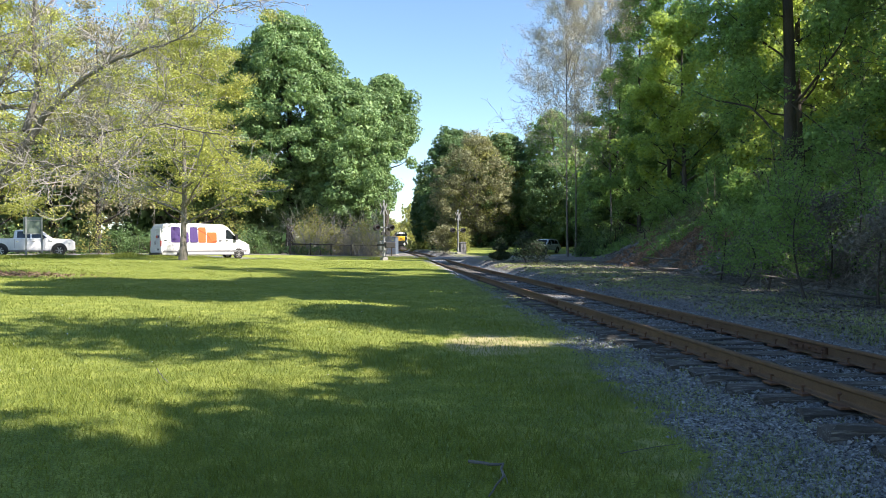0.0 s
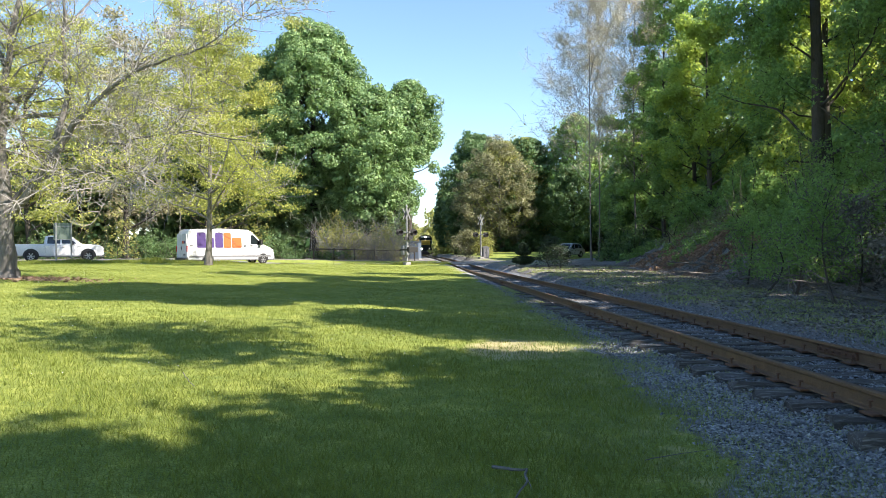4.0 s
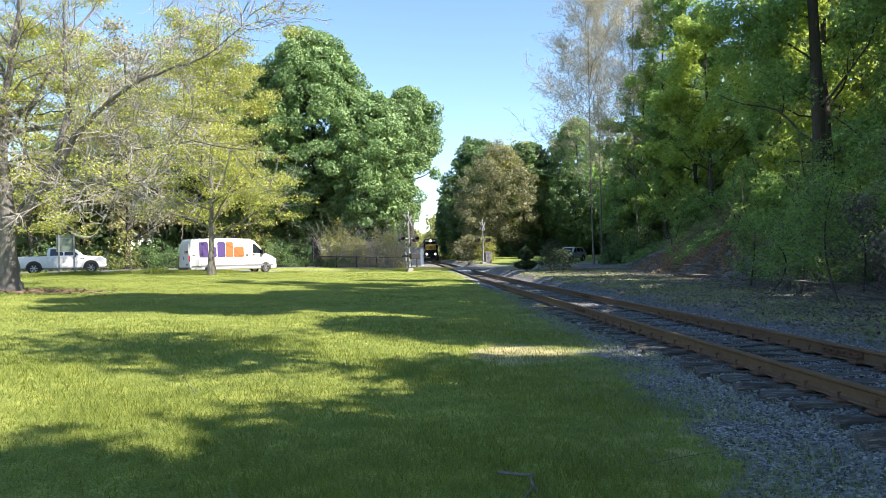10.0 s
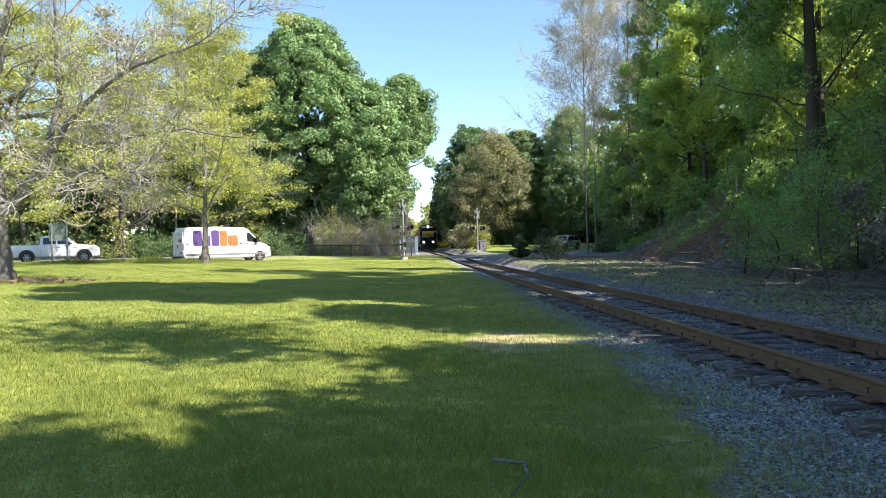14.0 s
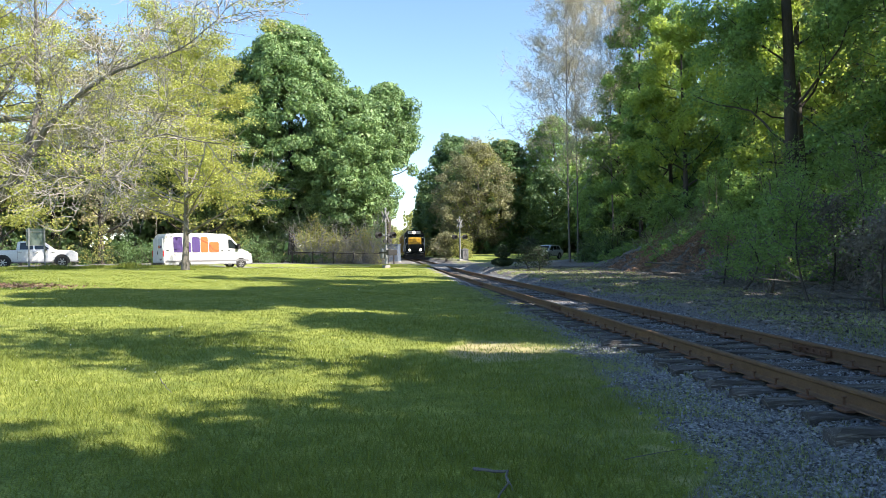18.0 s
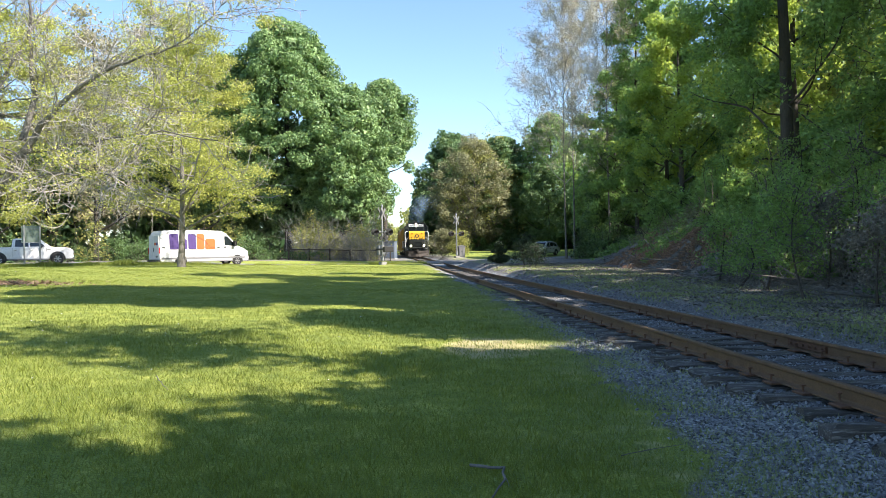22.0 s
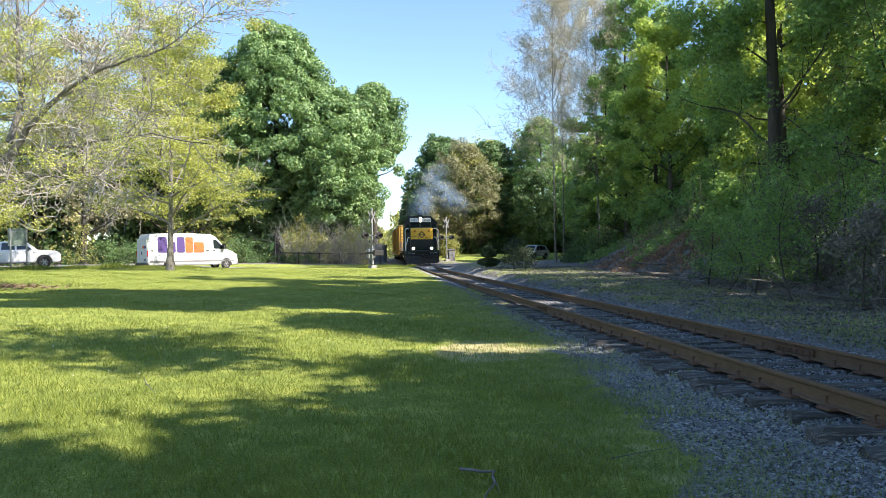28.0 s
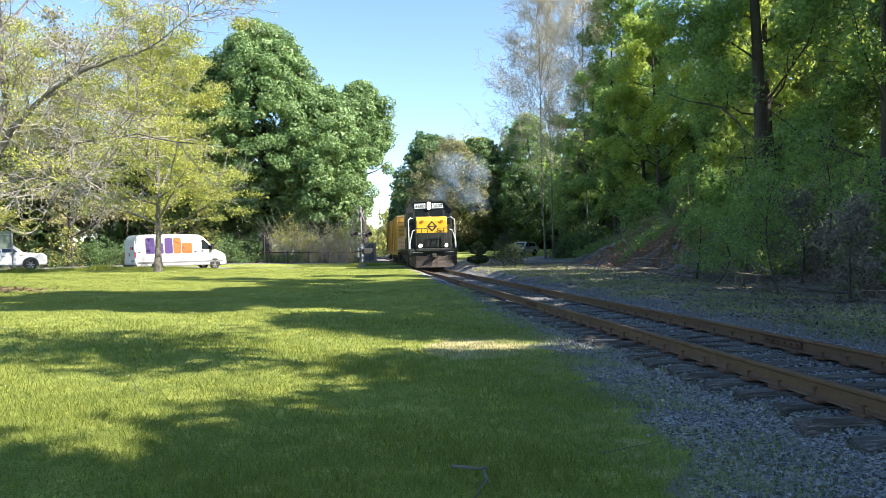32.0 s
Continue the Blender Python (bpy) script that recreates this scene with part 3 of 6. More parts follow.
build_tree(18.3, 66.5, 27.0, 7.0, 0.085, 0.25, 26000, 0.034, M_LEAF_BUD, "tall slender tree, nearly bare, with pale buds", 49, limbs=28, clump=0.22, twigs=8, sub=7, rise=1.6, sides=4, bark=M_BARK)
build_tree(16.6, 63.0, 27.0, 7.5, 0.085, 0.25, 30000, 0.034, M_LEAF_BUD, "tall slender tree, nearly bare, with pale buds", 45, limbs=28, clump=0.22, twigs=8, sub=7, rise=1.5, sides=4, bark=M_BARK)
build_tree(19.4, 59.0, 29.0, 7.5, 0.085, 0.25, 28000, 0.034, M_LEAF_BUD, "tall slender tree, nearly bare, with pale buds", 47, limbs=28, clump=0.22, twigs=8, sub=7, rise=1.5, sides=4, bark=M_BARK)
# the wood on the bank
for _i, (_x, _y, _h, _s, _m) in enumerate([
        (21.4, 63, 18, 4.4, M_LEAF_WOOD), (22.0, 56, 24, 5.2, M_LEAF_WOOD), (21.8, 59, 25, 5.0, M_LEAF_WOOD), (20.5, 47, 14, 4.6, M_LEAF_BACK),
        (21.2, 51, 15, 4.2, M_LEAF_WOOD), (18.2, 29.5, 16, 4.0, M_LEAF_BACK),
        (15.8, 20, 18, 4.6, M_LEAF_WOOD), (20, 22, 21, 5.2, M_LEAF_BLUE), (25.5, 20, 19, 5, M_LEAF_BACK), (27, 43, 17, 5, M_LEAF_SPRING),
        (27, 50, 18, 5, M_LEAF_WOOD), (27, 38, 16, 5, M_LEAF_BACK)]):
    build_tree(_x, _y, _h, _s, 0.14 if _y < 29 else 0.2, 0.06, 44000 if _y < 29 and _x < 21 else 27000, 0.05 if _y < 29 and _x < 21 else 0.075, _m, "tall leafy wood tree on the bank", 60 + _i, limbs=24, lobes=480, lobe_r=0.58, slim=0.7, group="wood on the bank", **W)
build_tree(14.9, 25.0, 23.0, 4.8, 0.27, 0.12, 46000, 0.052, M_LEAF_WOOD, "tall dark-trunked tree on the bank", 79, limbs=20, lobes=420, lobe_r=0.58, slim=0.45, lean=(-0.8, 0), group="wood on the bank", **W)
# tall crowns that shade the lawn
for _i, (_x, _y, _h, _s, _c, _n, _z) in enumerate([(13.2, 12.2, 22.5, 5.2, 0.54, 20000, 0.15), (16.6, 15.2, 20.0, 4.6, 0.45, 14000, 0.15), (11.4, 3.6, 17.0, 3.2, 0.72, 1300, 0.12), (22.0, 16.0, 19.0, 5.0, 0.1, 12000, 0.14), (19.5, 10.0, 16.0, 4.6, 0.1, 12000, 0.14)]):
    build_tree(_x, _y, _h, _s, 0.2, _c, _n, _z, M_LEAF_WOOD, "tall high-crowned tree on the bank", 110 + _i, limbs=20, lobes=90 if _n > 9000 else 40, lobe_r=1.1, group="wood on the bank", **W)
# lower trees of the same wood beside and behind the camera
for _i, (_x, _y, _h, _s) in enumerate([(13.5, 2.5, 10.5, 4.8), (15.8, 7.3, 15, 3.8), (11.0, -3.2, 13, 5.0), (12.6, -1.8, 12.2, 4.2), (10.0, -14.0, 17, 5.5)]):
    build_tree(_x, _y, _h, _s, 0.2, 0.06, 13000, 0.15, M_LEAF_WOOD, "dense leafy tree on the bank", 85 + _i, limbs=22, lobes=180, lobe_r=1.2, group="wood on the bank", **W)
# the wood behind the road
for _i, (_x, _y, _h, _s, _m) in enumerate([
        (-22, 80, 24, 6, M_LEAF_SPRING), (-29, 76, 26, 6, M_LEAF_PALE), (-37, 73, 27, 6, M_LEAF_SPRING), (-45, 70, 27, 6, M_LEAF_PALE), (-53, 66, 26, 6, M_LEAF_SPRING),
        (-27, 90, 29, 6.5, M_LEAF_PALE), (-38, 86, 30, 6.5, M_LEAF_SPRING), (-50, 82, 30, 6.5, M_LEAF_PALE)]):
    build_tree(_x, _y, _h, _s, 0.3, 0.10, 15000 if _m == M_LEAF_PALE else 17000, 0.10, _m, "spring-green tree at the edge of the wood", 90 + _i, limbs=24, clump=0.7, cluster=60, spray=0.4, group="wood behind the road", twigs=3, sides=4, bark=M_BARK_DARK)


def thicket(name, label, spots, n, size, material, seed, stems=0, bark=None, low=0.0):
    """Undergrowth or far woods that nobody could count: spots of (x, y, radius, height)."""
    rng = np.random.default_rng(seed)
    S = np.array(spots, float)
    w = rng.choice(len(S), n, p=S[:, 2] * S[:, 3] / (S[:, 2] * S[:, 3]).sum())
    coarse = size > 0.3
    ns = len(S) * (16 if coarse else 30)
    cl = rng.choice(len(S), ns)
    d = rng.normal(size=(ns, 3))
    d /= np.linalg.norm(d, axis=1)[:, None]
    K = np.stack([S[cl, 0], S[cl, 1], np.zeros(ns)], 1)
    q = rng.uniform(0.3, 1, ns) ** 0.5
    K[:, 0] += d[:, 0] * S[cl, 2] * q
    K[:, 1] += d[:, 1] * S[cl, 2] * q
    K[:, 2] = ground_z(K[:, 0], K[:, 1]) + low + (np.abs(d[:, 2]) * q) * S[cl, 3]
    pick = rng.integers(0, ns, n)
    r = ((0.17 if coarse else 0.105) * (S[cl, 2] + S[cl, 3]) * rng.uniform(0.5, 1.3, ns))[pick]
    e = rng.normal(size=(n, 3))
    e /= np.linalg.norm(e, axis=1)[:, None]
    C = K[pick] + e * (r * rng.uniform(0.3, 1.05, n))[:, None] * np.array([1, 1, 0.8])
    C[:, 2] = np.maximum(C[:, 2], ground_z(C[:, 0], C[:, 1]) + 0.03)
    V, F = leaf_quads(C, size, rng, 0.1 if coarse else 0.8, tri=size >= 0.055)
    ob = tagged(np_mesh(name, V, F, material), label, "undergrowth", kind="stuff")
    if stems:
        paths = []
        for _ in range(stems):
            x, y, rr, h = S[rng.integers(0, len(S))]
            p = np.array([x + rng.normal() * rr * 0.5, y + rng.normal() * rr * 0.5, 0])
            p[2] = ground_z(p[0], p[1]) - 0.05
            paths.append(limb(rng, p, (rng.normal() * 0.4, rng.normal() * 0.4, 1), h * rng.uniform(0.6, 1.25), rng.uniform(0.012, 0.035), 6, 0.22, 0.0))
        V, F = tubes(paths, 3)
        np_mesh("stems", V, F, bark or M_TWIG, ob)
    return ob


_r = np.random.default_rng(77)
thicket("undergrowth", "tangled green undergrowth on the bank", [(12.4 + 0.1 * (y - 15) + _r.uniform(2.6, 6.5), y, _r.uniform(0.9, 1.8), _r.uniform(1.0, 3.6)) for y in _r.uniform(26, 50, 40)], 44000, 0.06, M_LEAF_WOOD, 301, 160, M_BARK_DARK)
thicket("undergrowth", "dark undergrowth under the nearer trees", [(12.8 + 0.1 * (y - 15) + _r.uniform(0.4, 5.5), y, _r.uniform(0.8, 1.5), _r.uniform(0.7, 2.4)) for y in _r.uniform(11, 27, 34)], 34000, 0.055, M_LEAF_WOOD, 311, 420, M_BARK_DARK)
thicket("bramble", "dull wiry brambles at the foot of the bank", [(11.8 + 0.1 * (y - 15) + _r.uniform(0.0, 2.2), y, _r.uniform(0.6, 1.2), _r.uniform(0.5, 1.5)) for y in _r.uniform(13, 29, 24)], 18000, 0.036, M_LEAF_BLUE, 302, 620, M_TWIG)
thicket("dry_brush", "reddish-brown dead brush and fallen leaves", [(12.4 + 0.1 * (y - 15) + _r.uniform(0.0, 3.2), y, _r.uniform(0.9, 1.6), _r.uniform(0.1, 0.4)) for y in _r.uniform(31, 46, 40)], 36000, 0.036, M_LEAF_DRY, 303, 320, M_DEADWOOD)
thicket("undergrowth", "dark undergrowth round the slender trees", [(_r.uniform(16.8, 21.5), _r.uniform(55, 65), _r.uniform(0.8, 1.3), _r.uniform(1.2, 3.8)) for _ in range(16)], 15000, 0.06, M_LEAF_BLUE, 313, 120, M_BARK_DARK)
thicket("bramble", "sunlit tangle of brambles at the end of the bank", [(14.6 + 0.1 * (y - 15) + _r.uniform(0.0, 2.4), y, _r.uniform(0.7, 1.3), _r.uniform(0.5, 1.2)) for y in _r.uniform(33, 54, 34)], 26000, 0.036, M_LEAF_VINE, 312, 260, M_TWIG)
thicket("undergrowth", "dark green undergrowth behind the road", [(x, 73 + 0.3 * (x + 10) + _r.uniform(0, 7), _r.uniform(1.2, 2.4), _r.uniform(1.0, 3.2)) for x in _r.uniform(-75, -6, 60)], 32000, 0.075, M_LEAF_BLUE, 304, 420, M_BARK_DARK)
thicket("undergrowth", "olive-green saplings under the wood behind the road", [(x, 72.5 + 0.3 * (x + 10) + _r.uniform(0, 4), _r.uniform(1.0, 2.0), _r.uniform(3.0, 6.0)) for x in _r.uniform(-75, -12, 14)], 8000, 0.07, M_LEAF_OLIVE, 314, 160, M_BARK_DARK)
thicket("undergrowth", "pale sunlit brush beside the crossing", [(_r.uniform(-9, 0.3), _r.uniform(75.5, 80), _r.uniform(0.8, 1.5), _r.uniform(2.0, 6.0)) for _ in range(22)], 10000, 0.06, M_LEAF_OLIVE, 305, 520, M_TWIG)
thicket("dry_brush", "pale brown leafless brush beside the crossing", [(_r.uniform(-5, 0.3), _r.uniform(75.5, 80), _r.uniform(0.6, 1.2), _r.uniform(1.0, 4.0)) for _ in range(16)], 9000, 0.05, M_LEAF_STRAW, 310, 420, M_TWIG)
thicket("undergrowth", "bushes beyond the field", [(x, _r.uniform(109, 122), _r.uniform(1.3, 2.6), _r.uniform(2.0, 3.6) if x < 20 else _r.uniform(3.0, 8.5)) for x in _r.uniform(9.5, 34, 44)], 46000, 0.16, M_LEAF_BLUE, 306, 60, M_TWIG)
thicket("far_woods", "distant green woods along the line", [(x, y, 5.5, 15) for x in (-14, -8, 13, 19, 25) for y in (130, 160, 200, 250)] + [(x, y, 4.5, 14) for x, y in ((-1, 215), (9.5, 225), (-2, 260), (11, 270), (4, 330), (8, 340), (-3, 330), (13, 320))], 42000, 0.4, M_LEAF_OLIVE, 307)
thicket("far_woods", "deep woods behind the road", [(x, 100 + 0.15 * x + d, 6, 17) for x in range(-110, -17, 7) for d in (-6, 8)], 52000, 0.42, M_LEAF_BLUE, 308)
thicket("undergrowth", "low green tangle of vines over the bank", [(12.6 + 0.1 * (y - 15) + _r.uniform(0.3, 5.5), y, _r.uniform(0.8, 1.5), _r.uniform(0.25, 0.8)) for y in _r.uniform(37, 56, 46)], 26000, 0.05, M_LEAF_WOOD, 315, 260, M_TWIG)
thicket("far_woods", "deep woods behind the bank", [(x, y, 4, 19) for y in range(6, 125, 8) for x in (34, 43)], 42000, 0.42, M_LEAF_BLUE, 309)

# ---- the line ----
def rail_outline(x, z=0.0):
    half = [(0.0, 0.0), (0.028, 0.0), (0.035, -0.007), (0.035, -0.03), (0.026, -0.042), (0.010, -0.050), (0.008, -0.135), (0.022, -0.148), (0.068, -0.158), (0.070, -0.170)]
    right = [(x + a, z + b) for a, b in half[1:]]
    left = [(x - a, z + b) for a, b in half[1:]]
    return right + left[::-1]


line = thing("railway_track", pose(0, 0, 0), "rusty single railway track on weathered timber ties", "railway track", kind="structure")
for _x, _joints in ((TRACK_X - GAUGE / 2, (-10, 3.6, 17.06, 30.5, 44, 57.5, 71, 84, 100, 130, 260, 420)), (TRACK_X + GAUGE / 2, (-10, 9.06, 22.5, 35.9, 49.3, 62.7, 76, 88, 100, 130, 260, 420))):
    for _a, _b in zip(_joints[:-1], _joints[1:]):
        bm = prism(bmesh.new(), rail_outline(_x), "y", _a + 0.004, _b - 0.004)
        for v in bm.verts:
            v.co.z += float(rail_z(v.co.y))
        smooth(part("rail", bm, M_RAIL, line), 25)
    for _j in _joints[1:4]:
        for _s in (-1, 1):
            bm = bmesh.new()
            box(bm, _x + _s * 0.012, _j - 0.42, -0.132, _x + _s * 0.034, _j + 0.42, -0.052, 0.006)
            for _k in range(6):
                cyl(bm, (_x + _s * 0.03, _j - 0.35 + _k * 0.14, -0.092), (_x + _s * 0.062, _j - 0.35 + _k * 0.14, -0.092), 0.017, n=6)
            part("joint_bar", bm, M_RUST, line)


def tie_mesh(seed):
    rng = np.random.default_rng(seed)
    bm = bmesh.new()
    box(bm, -1.3, -0.115, -0.18, 1.3, 0.115, 0, 0.018)
    bmesh.ops.subdivide_edges(bm, edges=[e for e in bm.edges if e.calc_length() > 1], cuts=5)
    for v in bm.verts:
        end = abs(v.co.x) > 1.2
        v.co += Vector((rng.normal() * (0.03 if end else 0.0), rng.normal() * 0.008, rng.normal() * (0.014 if end else 0.007)))
    me = bpy.data.meshes.new("tie")
    bm.to_mesh(me)
    bm.free()
    me.materials.append(M_TIE)
    return me


_ties = [tie_mesh(200 + i) for i in range(8)]
_rng = np.random.default_rng(5)
_y = 1.2
while _y < 140:
    _ob = new("tie", _ties[_rng.integers(0, 8)])
    _ob.parent = line
    _ob.matrix_basis = pose(TRACK_X + _rng.normal() * 0.09, _y, float(rail_z(_y)) - 0.178 - abs(_rng.normal()) * 0.022, _rng.normal() * 0.8, _rng.normal() * 0.3, _rng.normal() * 1.3)
    _y += 0.535 + _rng.normal() * 0.03


def ballast():
    """Loose crushed stone between and beside the ties."""
    rng = np.random.default_rng(8)
    n = 120000
    y = 2.2 + 34 * rng.uniform(0, 1, n) ** 2.1
    e = ballast_edge(y)
    x = e - 0.8 + rng.uniform(0, 1, n) * (7.2 - e + 0.8)
    u = np.abs(x - TRACK_X)
    z = ground_z(x, y)
    top = np.where(u < 0.72, -0.222, np.where(u < 1.25, -0.244, z + 0.02 * rng.uniform(0, 1, n)))
    keep = rng.uniform(size=n) < np.clip((x - e + 0.3) / 0.9, 0.0, 1.0) * np.where(x > 6.6, 0.5, 1)
    x, y, z = x[keep], y[keep], top[keep]
    n = len(x)
    s = rng.uniform(0.006, 0.0165, n) * (1 + 0.04 * y)
    base = np.array([(1, 0, -0.3), (-1, 0, -0.3), (0, 1, -0.3), (0, -1, -0.3), (0, 0, 1)], float)
    J = base[None] * rng.uniform(0.55, 1.25, (n, 5, 1)) + rng.normal(size=(n, 5, 3)) * 0.28
    a = rng.uniform(0, 2 * np.pi, n)
    b = rng.normal(size=n) * 0.6
    ca, sa, cb, sb = np.cos(a), np.sin(a), np.cos(b), np.sin(b)
    J = J * np.array([1.25, 0.95, 0.7])
    X = J[..., 0] * cb[:, None] + J[..., 2] * sb[:, None]
    Zz = -J[..., 0] * sb[:, None] + J[..., 2] * cb[:, None]
    Y = J[..., 1]
    J = np.stack([X * ca[:, None] - Y * sa[:, None], X * sa[:, None] + Y * ca[:, None], Zz], -1)
    V = J * s[:, None, None] + np.stack([x, y, z + s * 0.35], 1)[:, None]
    T = np.array([(0, 2, 4), (2, 1, 4), (1, 3, 4), (3, 0, 4)])
    F = (np.arange(n)[:, None, None] * 5 + T[None]).reshape(-1, 3)
    ob = np_mesh("ballast", V.reshape(-1, 3), F, M_STONE)
    tagged(ob, "loose grey crushed-stone ballast round the ties", "ballast", kind="stuff")


ballast()


def lawn_grass():
    rng = np.random.default_rng(9)
    n = 460000
    y = 0.6 + 53 * rng.uniform(0, 1, n) ** 1.95 + rng.normal(size=n) * 0.5
    x = rng.uniform(-0.68, 0.75, n) * np.maximum(y, 4.5) + rng.normal(size=n)
    e = ballast_edge(y)
    keep = (x < e - 0.1 + rng.normal(size=n) * 0.25 - 0.3 * wob(x, y, 1.9)) & (rng.uniform(size=n) < np.clip((e + 0.5 - x) / 1.7, 0.1, 1))
    keep &= rng.uniform(size=n) > 0.75 * np.exp(-((x - 1.75) ** 2 + ((y - 11.2) / 1.3) ** 2) * 0.9)
    x, y = x[keep], y[keep]
    n = len(x)
    z = ground_z(x, y)
    h = rng.uniform(0.03, 0.075, n) * (1 + 0.5 * np.clip(wob(x, y, 1.1), -0.6, 1)) * (1 - 0.45 * sstep(7, 22, y))
    w = (0.0018 + 0.00044 * y) * rng.uniform(0.7, 1.3, n)
    a = rng.uniform(0, 2 * np.pi, n)
    P = np.stack([x, y, z - 0.004], 1)
    S = np.stack([np.cos(a), np.sin(a), np.zeros(n)], 1) * w[:, None]
    L = np.stack([rng.normal(size=n) * 0.5, rng.normal(size=n) * 0.5, np.ones(n)], 1) * h[:, None]
    V = np.stack([P - S, P + S, P + L], 1).reshape(-1, 3)
    ob = np_mesh("lawn_grass", V, np.arange(3 * n).reshape(-1, 3), M_GRASS)
    tagged(ob, "short mown bright green grass", "grass", kind="stuff")
    # rough grass along the near edge of the road
    n = 40000
    u, q = rng.uniform(-58, -3.5, n), -4.4 - np.abs(rng.normal(size=n)) * 0.8
    x, y = TRACK_X + u * math.cos(ROAD_A) - q * math.sin(ROAD_A), 68.0 + u * math.sin(ROAD_A) + q * math.cos(ROAD_A)
    h = rng.uniform(0.14, 0.32, n) * (1 + 0.6 * wob(x, y, 0.9))
    a, w = rng.uniform(0, 2 * np.pi, n), rng.uniform(0.012, 0.03, n)
    P = np.stack([x, y, ground_z(x, y) - 0.01], 1)
    S = np.stack([np.cos(a), np.sin(a), np.zeros(n)], 1) * w[:, None]
    L = np.stack([rng.normal(size=n) * 0.4, rng.normal(size=n) * 0.4, np.ones(n)], 1) * h[:, None]
    ob = np_mesh("road_grass", np.stack([P - S, P + S, P + L], 1).reshape(-1, 3), np.arange(3 * n).reshape(-1, 3), M_GRASS)
    tagged(ob, "longer rough grass along the road's edge", "grass", kind="stuff")
    # thin grass that runs out into the gravel
    n = 95000
    y = 2.6 + 26 * rng.uniform(0, 1, n) ** 1.8
    x = np.minimum(ballast_edge(y) - 0.1 + rng.normal(size=n) * 0.7, 3.9)
    k = wob(x, y, 2.3) + 0.5 * wob(x, y, 6.1, 2.0) + rng.normal(size=n) * 0.5 > 0
    x, y = x[k], y[k]
    n = len(x)
    h, w = rng.uniform(0.02, 0.06, n), (0.002 + 0.00045 * y) * rng.uniform(0.7, 1.3, n)
    a = rng.uniform(0, 2 * np.pi, n)
    P = np.stack([x, y, ground_z(x, y) - 0.004], 1)
    S = np.stack([np.cos(a), np.sin(a), np.zeros(n)], 1) * w[:, None]
    L = np.stack([rng.normal(size=n) * 0.6, rng.normal(size=n) * 0.6, np.ones(n)], 1) * h[:, None]
    ob = np_mesh("edge_grass", np.stack([P - S, P + S, P + L], 1).reshape(-1, 3), np.arange(3 * n).reshape(-1, 3), M_GRASS_DULL)
    tagged(ob, "thin dull grass running out into the gravel", "grass", kind="stuff")


lawn_grass()

# ---- vehicles ----
M_WHITE = surface("white_paint", (0.60, 0.60, 0.61), (0.68, 0.68, 0.685), 2, 0.28, bump_s=0, coat=0.6)
M_SILVER = surface("silver_paint", (0.45, 0.46, 0.47), (0.58, 0.59, 0.6), 2, 0.35, 0.35, bump_s=0, coat=0.6)
M_GREYPLAST = surface("grey_plastic", (0.12, 0.12, 0.125), (0.2, 0.2, 0.205), 8, 0.6, bump_s=0.1)
M_BLACK = surface("black_plastic", (0.012, 0.012, 0.013), (0.03, 0.03, 0.03), 8, 0.5, bump_s=0.1)
M_TYRE = surface("tyre_rubber", (0.015, 0.015, 0.015), (0.04, 0.038, 0.035), 10, 0.9, bump_s=0.3)
M_RIM = surface("wheel_rim", (0.42, 0.42, 0.43), (0.6, 0.6, 0.6), 8, 0.35, 0.8, bump_s=0.05)
M_CHROME = surface("chrome", (0.6, 0.6, 0.6), (0.75, 0.75, 0.75), 4, 0.15, 1.0, bump_s=0)
M_PURPLE = surface("purple_vinyl", (0.045, 0.02, 0.13), (0.06, 0.03, 0.16), 3, 0.4, bump_s=0)
M_ORANGE = surface("orange_vinyl", (0.55, 0.09, 0.015), (0.62, 0.12, 0.02), 3, 0.4, bump_s=0)
M_RED = surface("red_lens", (0.35, 0.01, 0.01), (0.5, 0.02, 0.02), 8, 0.2, bump_s=0)


def glass_mat(name, tint, rough=0.04):
    m, nodes, links, b = mat(name)
    v = coords(nodes, links, "Object")
    r = ramp(nodes, [(0.3, tint), (0.8, tuple(c * 1.6 for c in tint))])
    links.new(noise_tex(nodes, links, v, 2.0, 2), r.inputs[0])
    links.new(r.outputs[0], b.inputs["Base Color"])
    b.inputs["Roughness"].default_value = rough
    b.inputs["Specular IOR Level"].default_value = 0.6
    return m


M_GLASS = glass_mat("dark_tinted_glass", (0.012, 0.016, 0.018))
M_LAMP_GLASS = glass_mat("lamp_glass", (0.45, 0.46, 0.46), 0.1)


def bevelled(bm, off, seg=2, angle=20):
    es = [e for e in bm.edges if len(e.link_faces) == 2 and e.calc_face_angle(0) > radians(angle)]
    bmesh.ops.bevel(bm, geom=es, offset=off, segments=seg, profile=0.6, affect="EDGES", clamp_overlap=True)
    return bm


def shell(outline, half, off=0.08, taper=0.0, z_from=1.0):
    """A vehicle's shell: side outline pulled across its width, narrowing above z_from, with rounded edges."""
    bm = prism(bmesh.new(), outline, "y", -half, half)
    top = max(p[1] for p in outline)
    bevelled(bm, off, 3, 25)
    if taper:
        for v in bm.verts:
            if v.co.z > z_from:
                v.co.y *= 1 - taper * (v.co.z - z_from) / (top - z_from)
    return bm


